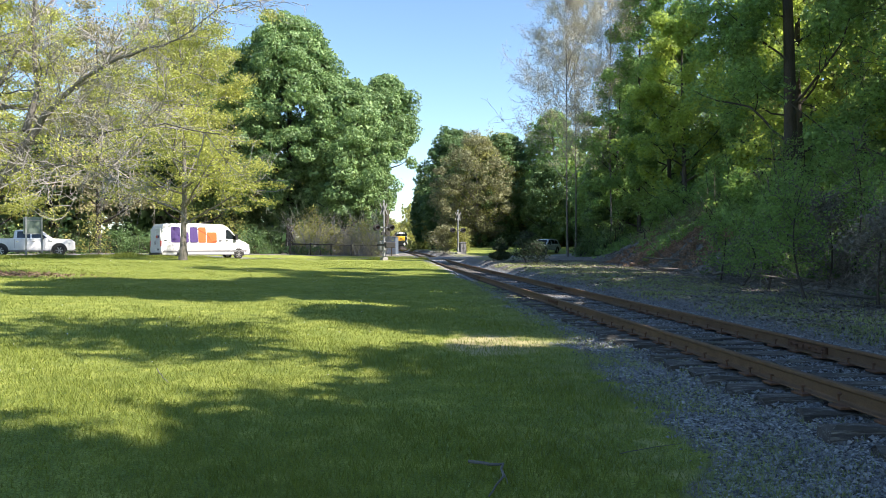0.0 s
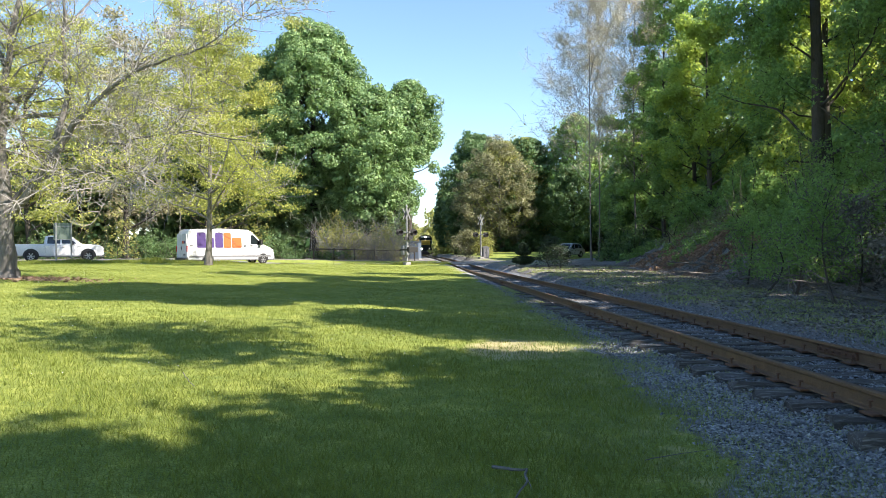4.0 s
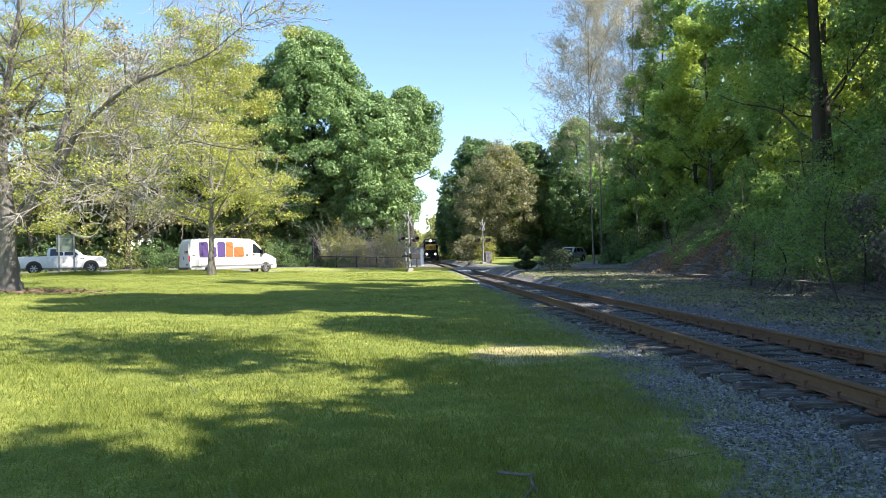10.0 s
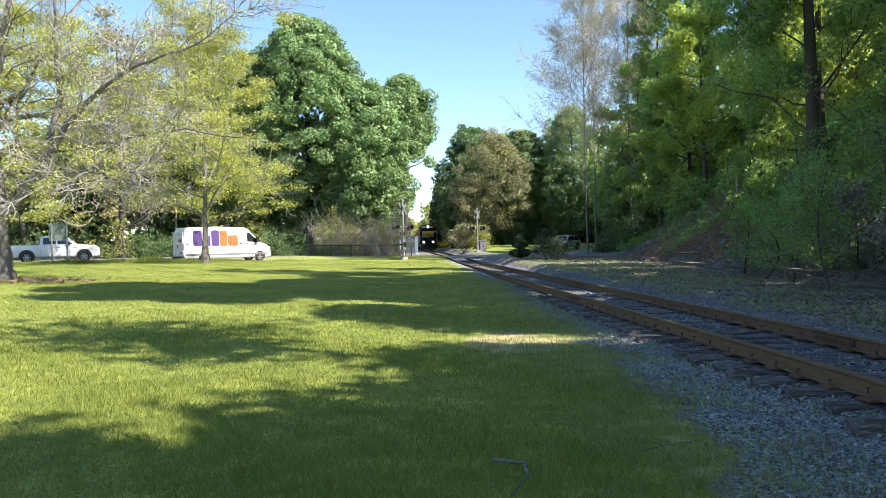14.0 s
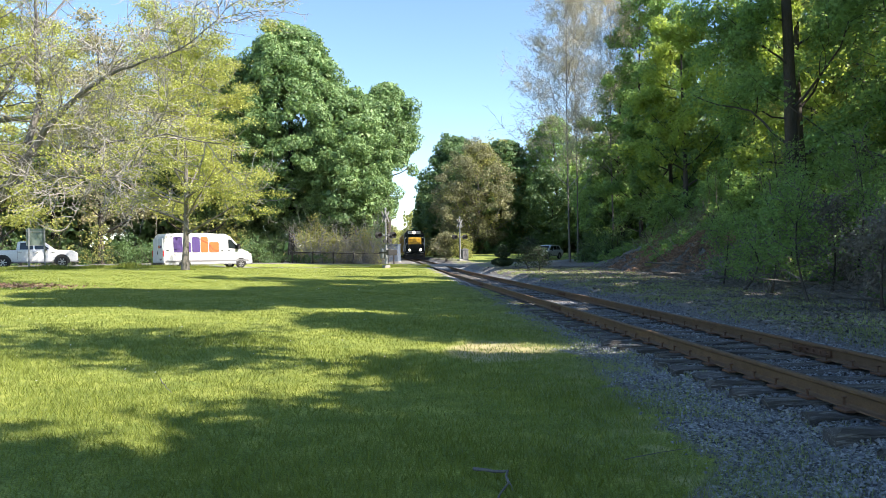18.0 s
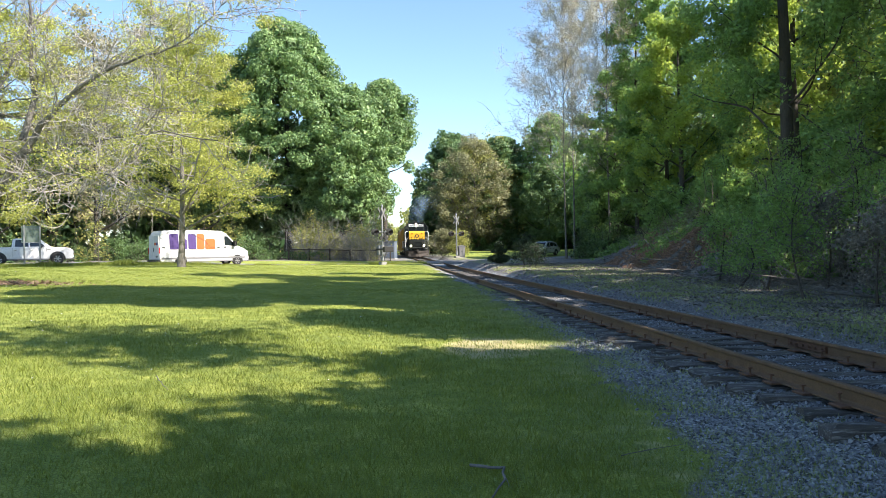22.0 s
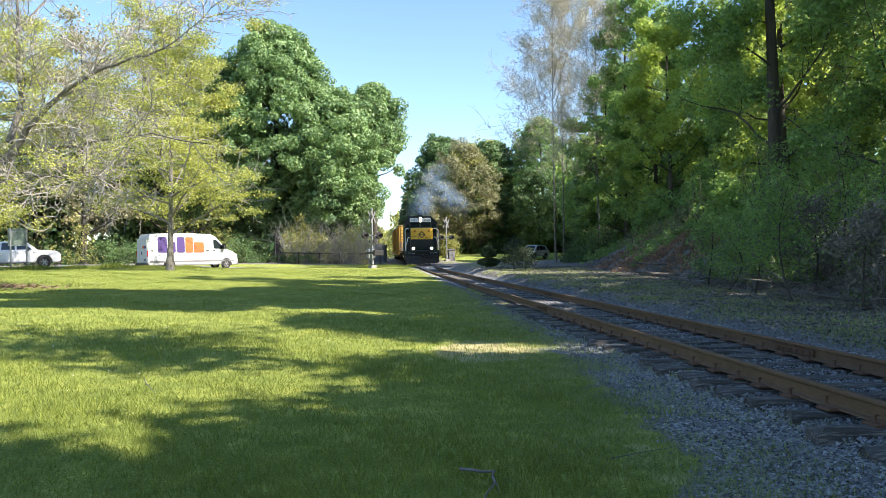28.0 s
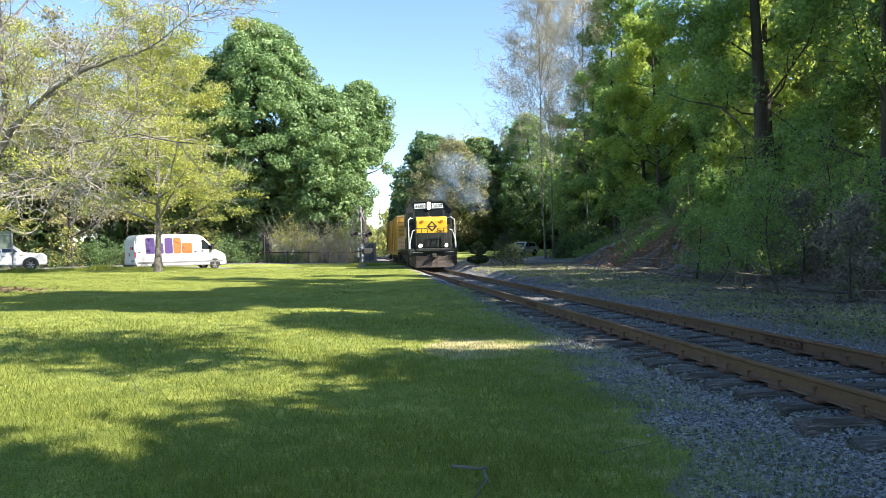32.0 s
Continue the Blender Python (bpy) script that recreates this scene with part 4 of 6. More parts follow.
def road_wheel(parent, x, y, r, w, side):
    bm = bmesh.new()
    prof = [(r * 0.62, w * 0.42), (r * 0.72, w * 0.5), (r * 0.93, w * 0.48), (r, w * 0.34), (r, -w * 0.34), (r * 0.93, -w * 0.48), (r * 0.72, -w * 0.5), (r * 0.62, -w * 0.42)]
    n = 24
    rings = [[bm.verts.new((x + rr * math.cos(a), y + ww, r + rr * math.sin(a))) for rr, ww in prof] for a in np.linspace(0, 2 * math.pi, n, endpoint=False)]
    for i in range(n):
        for j in range(len(prof) - 1):
            bm.faces.new((rings[i][j], rings[(i + 1) % n][j], rings[(i + 1) % n][j + 1], rings[i][j + 1]))
    bmesh.ops.recalc_face_normals(bm, faces=bm.faces)
    tyre = smooth(part("wheel", bm, M_TYRE, parent), 50)
    bm = bmesh.new()
    s = side
    cyl(bm, (x, y - s * w * 0.1, r), (x, y + s * w * 0.36, r), r * 0.63, r * 0.63, 24)
    cyl(bm, (x, y + s * w * 0.36, r), (x, y + s * w * 0.46, r), r * 0.2, r * 0.16, 12)
    for k in range(6):
        a = k * math.pi / 3
        c, d = math.cos(a), math.sin(a)
        cyl(bm, (x + c * r * 0.15, y + s * w * 0.4, r + d * r * 0.15), (x + c * r * 0.58, y + s * w * 0.38, r + d * r * 0.58), r * 0.07, r * 0.09, 6)
    part("rim", bm, M_RIM, tyre)
    # black disc on the rim that paints the shade between the spokes
    bm = bmesh.new()
    cyl(bm, (x, y + s * w * 0.362, r), (x, y + s * w * 0.372, r), r * 0.55, n=20)
    part("brake_shadow_disc", bm, M_BLACK, tyre)
    return tyre


def wheel_arch(parent, x, half, r, z, mat_=None):
    """Black rounded plate, slightly raised, standing for a wheel opening's shade, on both flanks."""
    for s in (-1, 1):
        bm = bmesh.new()
        pts = [(x + math.cos(a) * r, z + math.sin(a) * r) for a in np.linspace(0, math.pi, 15)]
        prism(bm, [(x - r, z - 0.12)] + pts[::-1] + [(x + r, z - 0.12)], "y", s * (half - 0.05), s * (half + 0.004))
        part("wheel_arch", bm, M_BLACK, parent)


def panel(parent, name, outline, half, material, taper=0.0, z_from=1.0, top=2.0, sides=(-1, 1), thick=0.006, label=""):
    """A thin plate lying on the shell's flank, following its taper."""
    for s in sides:
        bm = prism(bmesh.new(), outline, "y", s * (half - 0.03), s * (half + thick))
        for v in bm.verts:
            if v.co.z > z_from and taper:
                v.co.y *= 1 - taper * (v.co.z - z_from) / (top - z_from)
        part(name, bm, material, parent, label)


def rect(x0, z0, x1, z1):
    return [(x0, z0), (x1, z0), (x1, z1), (x0, z1)]


def seam(parent, x, z0, z1, half, **k):
    panel(parent, "door_seam", rect(x - 0.008, z0, x + 0.008, z1), half, M_GREYPLAST, thick=0.003, **k)


def delivery_van():
    van = thing("delivery_van", pose(-13.95, 56.9, float(ground_z(-13.5, 56)) + 0.0, 0, 0, 40), "long high-roofed white delivery van parked by the road", "van")
    h = 0.98
    body = [(-3.5, 0.36), (-3.62, 0.62), (-3.6, 1.6), (-3.5, 2.5), (-3.3, 2.7), (-1.0, 2.76), (1.35, 2.7), (1.75, 2.5), (2.65, 1.55), (3.3, 1.28), (3.55, 1.0), (3.62, 0.6), (3.5, 0.33)]
    T = dict(taper=0.13, z_from=1.3, top=2.76)
    smooth(part("body", shell(body, h, 0.09, 0.13, 1.3), M_WHITE, van), 35)
    panel(van, "side_moulding", rect(-3.5, 0.56, 3.3, 0.70), h, M_GREYPLAST, thick=0.012)
    panel(van, "sill", rect(-1.5, 0.34, 2.2, 0.42), h, M_GREYPLAST, thick=0.006)
    panel(van, "side_window", [(1.55, 1.58), (2.45, 1.52), (2.38, 1.70), (1.78, 2.28), (1.55, 2.28)], h, M_GLASS, thick=0.004, **T)
    for x, z0, z1 in ((1.42, 0.45, 2.45), (0.15, 0.45, 2.5), (2.5, 0.75, 1.5)):
        seam(van, x, z0, z1, h, **T)
    for x in (1.5, 0.95, -3.4):
        panel(van, "door_handle", rect(x, 1.42, x + 0.2, 1.48), h, M_BLACK, thick=0.03)
    bm = bmesh.new()
    vs = [bm.verts.new(p) for p in ((1.80, -0.76, 2.49), (1.80, 0.76, 2.49), (2.66, 0.86, 1.58), (2.66, -0.86, 1.58))]
    f = bm.faces.new(vs)
    bmesh.ops.solidify(bm, geom=[f], thickness=0.03)
    part("windscreen", bm, M_GLASS, van)
    for s in (-1, 1):
        bm = box(bmesh.new(), 3.2, s * 0.86 - 0.09, 0.86, 3.56, s * 0.86 + 0.09, 1.16, 0.04)
        part("headlight", bm, M_LAMP_GLASS, van)
        bm = box(bmesh.new(), -3.64, s * 0.93 - 0.02, 1.0, -3.52, s * 0.93 + 0.06, 1.45, 0.02)
        part("tail_light", bm, M_RED, van)
        bm = box(bmesh.new(), 2.25, s * 1.03, 1.55, 2.42, s * 1.24, 1.9, 0.04)
        part("wing_mirror", bm, M_BLACK, van)
    part("front_bumper", box(bmesh.new(), 3.2, -0.93, 0.3, 3.68, 0.93, 0.62, 0.07, 2), M_GREYPLAST, van)
    part("rear_bumper", box(bmesh.new(), -3.75, -0.95, 0.32, -3.5, 0.95, 0.55, 0.04), M_BLACK, van)
    part("grille", box(bmesh.new(), 3.5, -0.5, 0.75, 3.625, 0.5, 1.02, 0.02), M_BLACK, van)
    for y0, y1 in ((-0.84, -0.015), (0.015, 0.84)):
        bm = box(bmesh.new(), -3.635, y0, 0.6, -3.56, y1, 2.35, 0.02)
        door = part("rear_door", bm, M_WHITE, van)
        part("rear_handle", box(bmesh.new(), -3.67, min(abs(y0), abs(y1)) * (1 if y0 > 0 else -1) - 0.03, 1.15, -3.63, min(abs(y0), abs(y1)) * (1 if y0 > 0 else -1) + 0.03, 1.4, 0.01), M_BLACK, door)
    part("registration_plate", box(bmesh.new(), -3.65, -0.7, 0.72, -3.63, -0.35, 0.86), M_GREYPLAST, van)
    # emblem blocks on the flanks and on the rear door
    for x0, x1, z0, z1, m in ((-2.85, -2.15, 1.30, 2.46, M_PURPLE), (-2.06, -1.5, 1.30, 2.08, M_PURPLE), (-1.4, -0.78, 1.30, 2.46, M_PURPLE), (-0.72, -0.12, 1.30, 2.46, M_ORANGE), (-0.04, 0.76, 1.30, 2.08, M_ORANGE)):
        panel(van, "emblem_block", [(x0 + 0.05, z0), (x1 - 0.05, z0), (x1, z0 + 0.08), (x1, z1 - 0.08), (x1 - 0.05, z1), (x0 + 0.05, z1), (x0, z1 - 0.08), (x0, z0 + 0.08)], h, m, thick=0.007, sides=(-1,), **T)
    for y0, y1, m in ((-0.72, -0.42, M_PURPLE), (-0.38, -0.12, M_ORANGE)):
        part("rear_emblem", box(bmesh.new(), -3.645, y0, 1.62, -3.63, y1, 1.82), m, van)
    for x in (-2.0, 2.62):
        wheel_arch(van, x, h, 0.46, 0.38)
        for s in (-1, 1):
            road_wheel(van, x, s * (h - 0.1), 0.36, 0.23, s)
    smooth(van.children[0], 35)
    return van


delivery_van()


def family_car(name, label, category, m, body, cab, half, paint, windows, wheels, r, taper, seams, lamps, extra=None):
    """A car from its side outlines: lower body, cabin, glass, wheels, lamps and bumpers."""
    car = thing(name, m, label, category)
    smooth(part("body", shell(body, half, 0.07), paint, car), 35)
    ztop, zb = max(p[1] for p in cab), min(p[1] for p in cab)
    T = dict(taper=taper, z_from=zb, top=ztop)
    smooth(part("cabin", shell(cab, half - 0.05, 0.06, taper, zb), paint, car), 35)
    for w in windows:
        panel(car, "side_window", w, half - 0.05, M_GLASS, thick=0.004, **T)
    for x, z0, z1 in seams:
        seam(car, x, z0, z1, half)
        panel(car, "door_handle", rect(x + 0.06, zb - 0.16, x + 0.26, zb - 0.11), half, M_CHROME, thick=0.025)
    # windscreen and rear window lie on the cabin's slopes
    fr = sorted(cab, key=lambda p: p[0])
    for a, b in ((fr[-1], fr[-2]), (fr[0], fr[1])):
        sgn = 1 if a[0] > 0 else -1
        k0, k1 = 0.08, 0.92
        p0 = (a[0] + (b[0] - a[0]) * k0 + sgn * 0.012, a[1] + (b[1] - a[1]) * k0 + 0.012)
        p1 = (a[0] + (b[0] - a[0]) * k1 + sgn * 0.012, a[1] + (b[1] - a[1]) * k1 + 0.012)
        w0, w1 = half - 0.16, (half - 0.05) * (1 - taper) - 0.1
        bm = bmesh.new()
        f = bm.faces.new([bm.verts.new(v) for v in ((p0[0], -w0, p0[1]), (p0[0], w0, p0[1]), (p1[0], w1, p1[1]), (p1[0], -w1, p1[1]))])
        bmesh.ops.solidify(bm, geom=[f], thickness=0.02)
        part("windscreen" if sgn > 0 else "rear_window", bm, M_GLASS, car)
    for nm, mt, x0, x1, z0, z1 in lamps:
        for s in (-1, 1):
            part(nm, box(bmesh.new(), x0, s * (half - 0.2) - 0.17, z0, x1, s * (half - 0.2) + 0.195, z1, 0.03), mt, car)
    front, rear = max(p[0] for p in body), min(p[0] for p in body)
    part("front_bumper", box(bmesh.new(), front - 0.3, -half + 0.05, 0.36, front + 0.06, half - 0.05, 0.62, 0.06, 2), M_CHROME if category == "pickup" else paint, car)
    part("rear_bumper", box(bmesh.new(), rear - 0.06, -half + 0.05, 0.4, rear + 0.25, half - 0.05, 0.66, 0.05, 2), M_CHROME if category == "pickup" else paint, car)
    part("grille", box(bmesh.new(), front - 0.05, -0.55, 0.68, front + 0.02, 0.55, 1.0, 0.03), M_BLACK, car)
    part("sill", box(bmesh.new(), wheels[0] + 0.6, -half - 0.01, 0.34, wheels[1] - 0.6, half + 0.01, 0.44, 0.02), M_GREYPLAST, car)
    for s in (-1, 1):
        part("wing_mirror", box(bmesh.new(), fr[-1][0] - 0.75, s * (half + 0.12) - 0.1, zb, fr[-1][0] - 0.6, s * (half + 0.12) + 0.1, zb + 0.2, 0.04), M_BLACK, car)
    for x in wheels:
        wheel_arch(car, x, half, r + 0.1, r + 0.02)
        for s in (-1, 1):
            road_wheel(car, x, s * (half - 0.1), r, 0.26, s)
    return car


family_car("pickup_truck", "white crew-cab pickup truck parked by the road", "pickup", pose(-25.6, 54.6, float(ground_z(-26, 55)) + 0.0, 0, 0, 24),
           [(-2.9, 0.55), (-2.92, 1.28), (0.2, 1.30), (1.35, 1.30), (2.6, 1.22), (2.86, 1.05), (2.9, 0.5), (2.7, 0.4), (-2.7, 0.45)],
           [(-1.05, 1.22), (-0.95, 1.85), (-0.75, 1.92), (0.45, 1.92), (0.75, 1.86), (1.5, 1.25)], 1.02, M_WHITE,
           [[(-0.82, 1.32), (-0.78, 1.8), (0.02, 1.82), (0.02, 1.32)], [(0.12, 1.32), (0.12, 1.82), (0.55, 1.8), (1.08, 1.32)]],
           (-1.85, 1.85), 0.42, 0.16, ((-0.95, 0.6, 1.25), (0.06, 0.6, 1.25), (1.15, 0.7, 1.22)),
           (("headlight", M_LAMP_GLASS, 2.6, 2.89, 0.78, 1.02), ("tail_light", M_RED, -2.94, -2.7, 0.85, 1.2)))
family_car("estate_car", "silver estate car parked in the shade", "car", pose(18.8, 81.5, float(ground_z(18.8, 81.5)) + 0.02, 0, 0, 228),
           [(-2.3, 0.5), (-2.32, 0.95), (-1.9, 1.05), (0.9, 1.0), (1.9, 0.9), (2.25, 0.72), (2.3, 0.45), (2.1, 0.34), (-2.1, 0.36)],
           [(-2.15, 0.95), (-1.75, 1.5), (-1.3, 1.62), (0.1, 1.64), (0.4, 1.58), (1.25, 0.96)], 0.9, M_SILVER,
           [[(-1.7, 1.08), (-1.5, 1.45), (-0.95, 1.52), (-0.95, 1.08)], [(-0.88, 1.08), (-0.88, 1.53), (-0.1, 1.54), (-0.1, 1.06)], [(-0.02, 1.06), (-0.02, 1.53), (0.28, 1.5), (0.85, 1.04)]],
           (-1.35, 1.4), 0.33, 0.2, ((-0.92, 0.45, 0.98), (-0.06, 0.45, 0.98), (0.85, 0.5, 0.95)),
           (("headlight", M_LAMP_GLASS, 2.0, 2.27, 0.62, 0.8), ("tail_light", M_RED, -2.34, -2.1, 0.75, 1.0)))

# ---- crossing furniture ----
M_GALV = surface("galvanised_steel", (0.19, 0.20, 0.21), (0.31, 0.32, 0.33), 6, 0.6, 0.4, bump_s=0.1)
M_SIGNWHITE = surface("white_sign_paint", (0.66, 0.67, 0.68), (0.76, 0.76, 0.76), 5, 0.5, bump_s=0.05)
M_SIGNGREEN = surface("faded_green_sign", (0.10, 0.14, 0.12), (0.17, 0.21, 0.18), 3, 0.5, bump_s=0.05)
M_DARKWOOD = surface("dark_fence_wood", (0.05, 0.04, 0.035), (0.12, 0.10, 0.085), 5, 0.95, bump_s=0.5, grain=30)


M_DARKRED = surface("unlit_red_lens", (0.022, 0.003, 0.003), (0.04, 0.005, 0.005), 9, 0.3, bump_s=0)


M_SIGNBACK = surface("weathered_sign_back", (0.10, 0.105, 0.105), (0.19, 0.195, 0.195), 5, 0.7, 0.0, bump_s=0.1)


def crossing_signal(x, y, z, turn, label, gate=False, buck=0.0):
    sig = thing("crossing_signal", pose(x, y, z, 0, 0, turn), label, "crossing signal", "signals at the crossing")
    part("base", box(bmesh.new(), -0.26, -0.26, -0.15, 0.26, 0.26, 0.16, 0.04), M_CONCRETE, sig)
    bm = bmesh.new()
    cyl(bm, (0, 0, 0.2), (0, 0, 4.75), 0.075, n=14)
    cyl(bm, (0, 0, 0.25), (0, 0, 0.7), 0.13, 0.09, 14)
    cyl(bm, (0, 0, 4.72), (0, 0, 4.86), 0.11, 0.03, 12)
    smooth(part("mast", bm, M_GALV, sig))
    for s in (-1, 1):
        bm = box(bmesh.new(), -0.62, -0.012, -0.11, 0.62, 0.012, 0.11, 0.008)
        bmesh.ops.transform(bm, matrix=Matrix.Rotation(radians(buck), 4, "Z") @ Matrix.Translation((0, -0.11 - 0.03 * (s > 0), 4.1)) @ Matrix.Rotation(radians(45 * s), 4, "Y"), verts=bm.verts)
        part("crossbuck_blade", bm, M_SIGNBACK, sig)
        bm = box(bmesh.new(), -0.62, -0.012, -0.11, 0.62, 0.012, 0.11, 0.008)
        bmesh.ops.transform(bm, matrix=Matrix.Rotation(radians(buck), 4, "Z") @ Matrix.Translation((0, 0.11 + 0.03 * (s > 0), 4.1)) @ Matrix.Rotation(radians(45 * s), 4, "Y"), verts=bm.verts)
        part("crossbuck_blade", bm, M_SIGNBACK, sig)
    bm = bmesh.new()
    cyl(bm, (-0.75, 0, 2.6), (0.75, 0, 2.6), 0.04, n=10)
    cyl(bm, (0, -0.5, 2.6), (0, 0.5, 2.6), 0.04, n=10)
    part("cross_arm", bm, M_GALV, sig)
    for px in (-0.66, 0.66):
        for s in (-1, 1):
            bm = bmesh.new()
            yy = s * 0.14
            cyl(bm, (px, yy, 2.6), (px, yy + s * 0.03, 2.6), 0.27, n=24)
            lamp = part("lamp_background", bm, M_BLACK, sig)
            bm = bmesh.new()
            cyl(bm, (px, yy - s * 0.1, 2.6), (px, yy, 2.6), 0.14, 0.16, 16)
            n = 18
            for k in range(n):
                a0, a1 = math.pi * (-0.15 + 1.3 * k / n), math.pi * (-0.15 + 1.3 * (k + 1) / n)
                q = [(px + math.cos(a) * 0.15, yy + s * dd, 2.6 + math.sin(a) * 0.15) for a, dd in ((a0, 0.03), (a1, 0.03), (a1, 0.24), (a0, 0.24))]
                bm.faces.new([bm.verts.new(v) for v in q])
            part("hood", bm, M_BLACK, lamp)
            bm = bmesh.new()
            cyl(bm, (px, yy + s * 0.028, 2.6), (px, yy + s * 0.045, 2.6), 0.11, n=18)
            part("lens", bm, M_DARKRED, lamp)
    if gate:
        for s in (-1, 1):
            bm = bmesh.new()
            cyl(bm, (s * 0.2, -0.1, 2.12), (s * 0.2, -0.26, 2.12), 0.15, n=18)
            part("lower_lamp", bm, M_BLACK, sig)
        part("gate_machine", box(bmesh.new(), -0.28, 0.12, 0.7, 0.28, 0.55, 1.5, 0.05), M_GALV, sig)
        for s in (-1, 1):
            part("counterweight_arm", box(bmesh.new(), s * 0.36 - 0.03, -0.9, 1.1, s * 0.36 + 0.03, 0.5, 1.25, 0.02), M_BLACK, sig)
        part("counterweight", box(bmesh.new(), -0.42, -1.15, 0.95, 0.42, -0.8, 1.4, 0.04), M_BLACK, sig)
    return sig


crossing_signal(0.15, 58.8, 0.22, 28, "grey crossing signal with black lamps on the lawn", True, 38)
crossing_signal(8.35, 78.5, 0.42, 205, "pale crossing signal beside a steel cabinet", False, 35)


def cabinet(x, y, z, w, d, h, turn, label, m):
    c = thing("equipment_cabinet", pose(x, y, z, 0, 0, turn), label, "cabinet")
    part("body", box(bmesh.new(), -w / 2, -d / 2, 0, w / 2, d / 2, h, 0.02), m, c)
    part("roof", prism(bmesh.new(), [(-w / 2 - 0.08, h), (w / 2 + 0.08, h), (w / 2 + 0.06, h + 0.06), (0, h + 0.16), (-w / 2 - 0.06, h + 0.06)], "y", -d / 2 - 0.08, d / 2 + 0.08), m, c)
    for s in (-1, 1):
        dr = part("door", box(bmesh.new(), min(0.02 * s, s * (w / 2 - 0.04)), -d / 2 - 0.03, 0.1, max(0.02 * s, s * (w / 2 - 0.04)), -d / 2 + 0.01, h - 0.1, 0.01), m, c)
        part("handle", box(bmesh.new(), s * 0.1 - 0.02, -d / 2 - 0.06, h * 0.45, s * 0.1 + 0.02, -d / 2 - 0.02, h * 0.6, 0.005), M_BLACK, dr)
    part("plinth", box(bmesh.new(), -w / 2 - 0.1, -d / 2 - 0.1, -0.2, w / 2 + 0.1, d / 2 + 0.1, 0.03, 0.02), M_CONCRETE, c)
    return c


cabinet(8.95, 79.3, 0.4, 0.7, 0.6, 1.2, 10, "dark grey steel cabinet at the crossing", M_GREYPLAST)
cabinet(0.9, 90.0, 0.3, 2.0, 1.8, 2.1, -12, "pale blue-grey signal equipment cabin", surface("pale_blue_steel", (0.10, 0.13, 0.18), (0.16, 0.195, 0.25), 3, 0.5, 0.2, bump_s=0.1))


def road_sign():
    s = thing("road_sign", pose(-23.3, 50.2, float(ground_z(-23.3, 50.2)), 0, 0, 22), "faded green sign panel on two steel posts", "sign")
    for x in (-0.46, 0.46):
        bm = box(bmesh.new(), x - 0.05, -0.05, -0.3, x + 0.05, 0.05, 2.75, 0.01)
        part("post", bm, M_GALV, s)
    part("sign_panel", box(bmesh.new(), -0.62, 0.055, 1.6, 0.5, 0.075, 2.72, 0.01), M_SIGNGREEN, s)
    for z in (1.6, 2.5):
        part("brace", box(bmesh.new(), -0.6, 0.03, z - 0.03, 0.5, 0.056, z + 0.03), M_GALV, s)


road_sign()


def rail_fence():
    f = thing("rail_fence", pose(0, 0, 0), "dark low rail fence before the brush", "fence")
    for i, x in enumerate(np.arange(-9.5, 1.6, 2.1)):
        y = 75.6 + 0.05 * x
        z = float(ground_z(x, y))
        part("post", box(bmesh.new(), x - 0.07, y - 0.07, z - 0.2, x + 0.07, y + 0.07, z + 1.25, 0.02), M_DARKWOOD, f)
        if i < 5:
            z2 = float(ground_z(x + 2.1, y + 0.1))
            part("rail", cyl(bmesh.new(), (x, y - 0.08, z + 1.1), (x + 2.1, y - 0.08 + 0.105, z2 + 1.1), 0.055, n=8), M_DARKWOOD, f)


rail_fence()

# ---- the train ----
M_LOCO = surface("loco_black_green", (0.008, 0.011, 0.009), (0.02, 0.025, 0.021), 2, 0.6, bump_s=0.1, wear=(0.035, 0.032, 0.026), wear_amt=0.22)
M_LOCO_YELLOW = surface("loco_yellow", (0.66, 0.37, 0.015), (0.76, 0.45, 0.025), 2, 0.4, bump_s=0.05, wear=(0.5, 0.28, 0.03), wear_amt=0.22)
M_CAR_YELLOW = surface("boxcar_yellow", (0.52, 0.30, 0.05), (0.66, 0.39, 0.07), 1.5, 0.6, bump_s=0.1, wear=(0.34, 0.19, 0.07), wear_amt=0.34)
M_CAR_ROOF = surface("boxcar_roof", (0.3, 0.22, 0.12), (0.42, 0.33, 0.2), 2, 0.7, bump_s=0.2)
M_UNDER = surface("sooty_running_gear", (0.015, 0.014, 0.013), (0.05, 0.043, 0.036), 4, 0.85, bump_s=0.3)
M_PLOW = surface("dusty_plow", (0.06, 0.05, 0.042), (0.13, 0.11, 0.095), 3, 0.8, bump_s=0.3)
M_HANDRAIL = surface("white_handrail", (0.6, 0.6, 0.58), (0.72, 0.72, 0.7), 6, 0.5, bump_s=0)
M_BOARD = surface("number_board", (0.74, 0.75, 0.75), (0.82, 0.83, 0.83), 6, 0.5, bump_s=0)
M_STEELWHEEL = surface("wheel_steel", (0.12, 0.1, 0.085), (0.22, 0.19, 0.165), 6, 0.5, 0.7, bump_s=0.1)


def glow_mat(name, colour, power):
    m, nodes, links, b = mat(name)
    b.inputs["Base Color"].default_value = (*colour, 1)
    b.inputs["Emission Color"].default_value = (*colour, 1)
    b.inputs["Emission Strength"].default_value = power * 0.56
    return m


M_HEADLIGHT = glow_mat("headlight_glow", (1.0, 0.80, 0.5), 60.0)
M_AMBER = surface("amber_lens", (0.42, 0.13, 0.02), (0.55, 0.2, 0.04), 9, 0.25, bump_s=0)
WHEELS = []


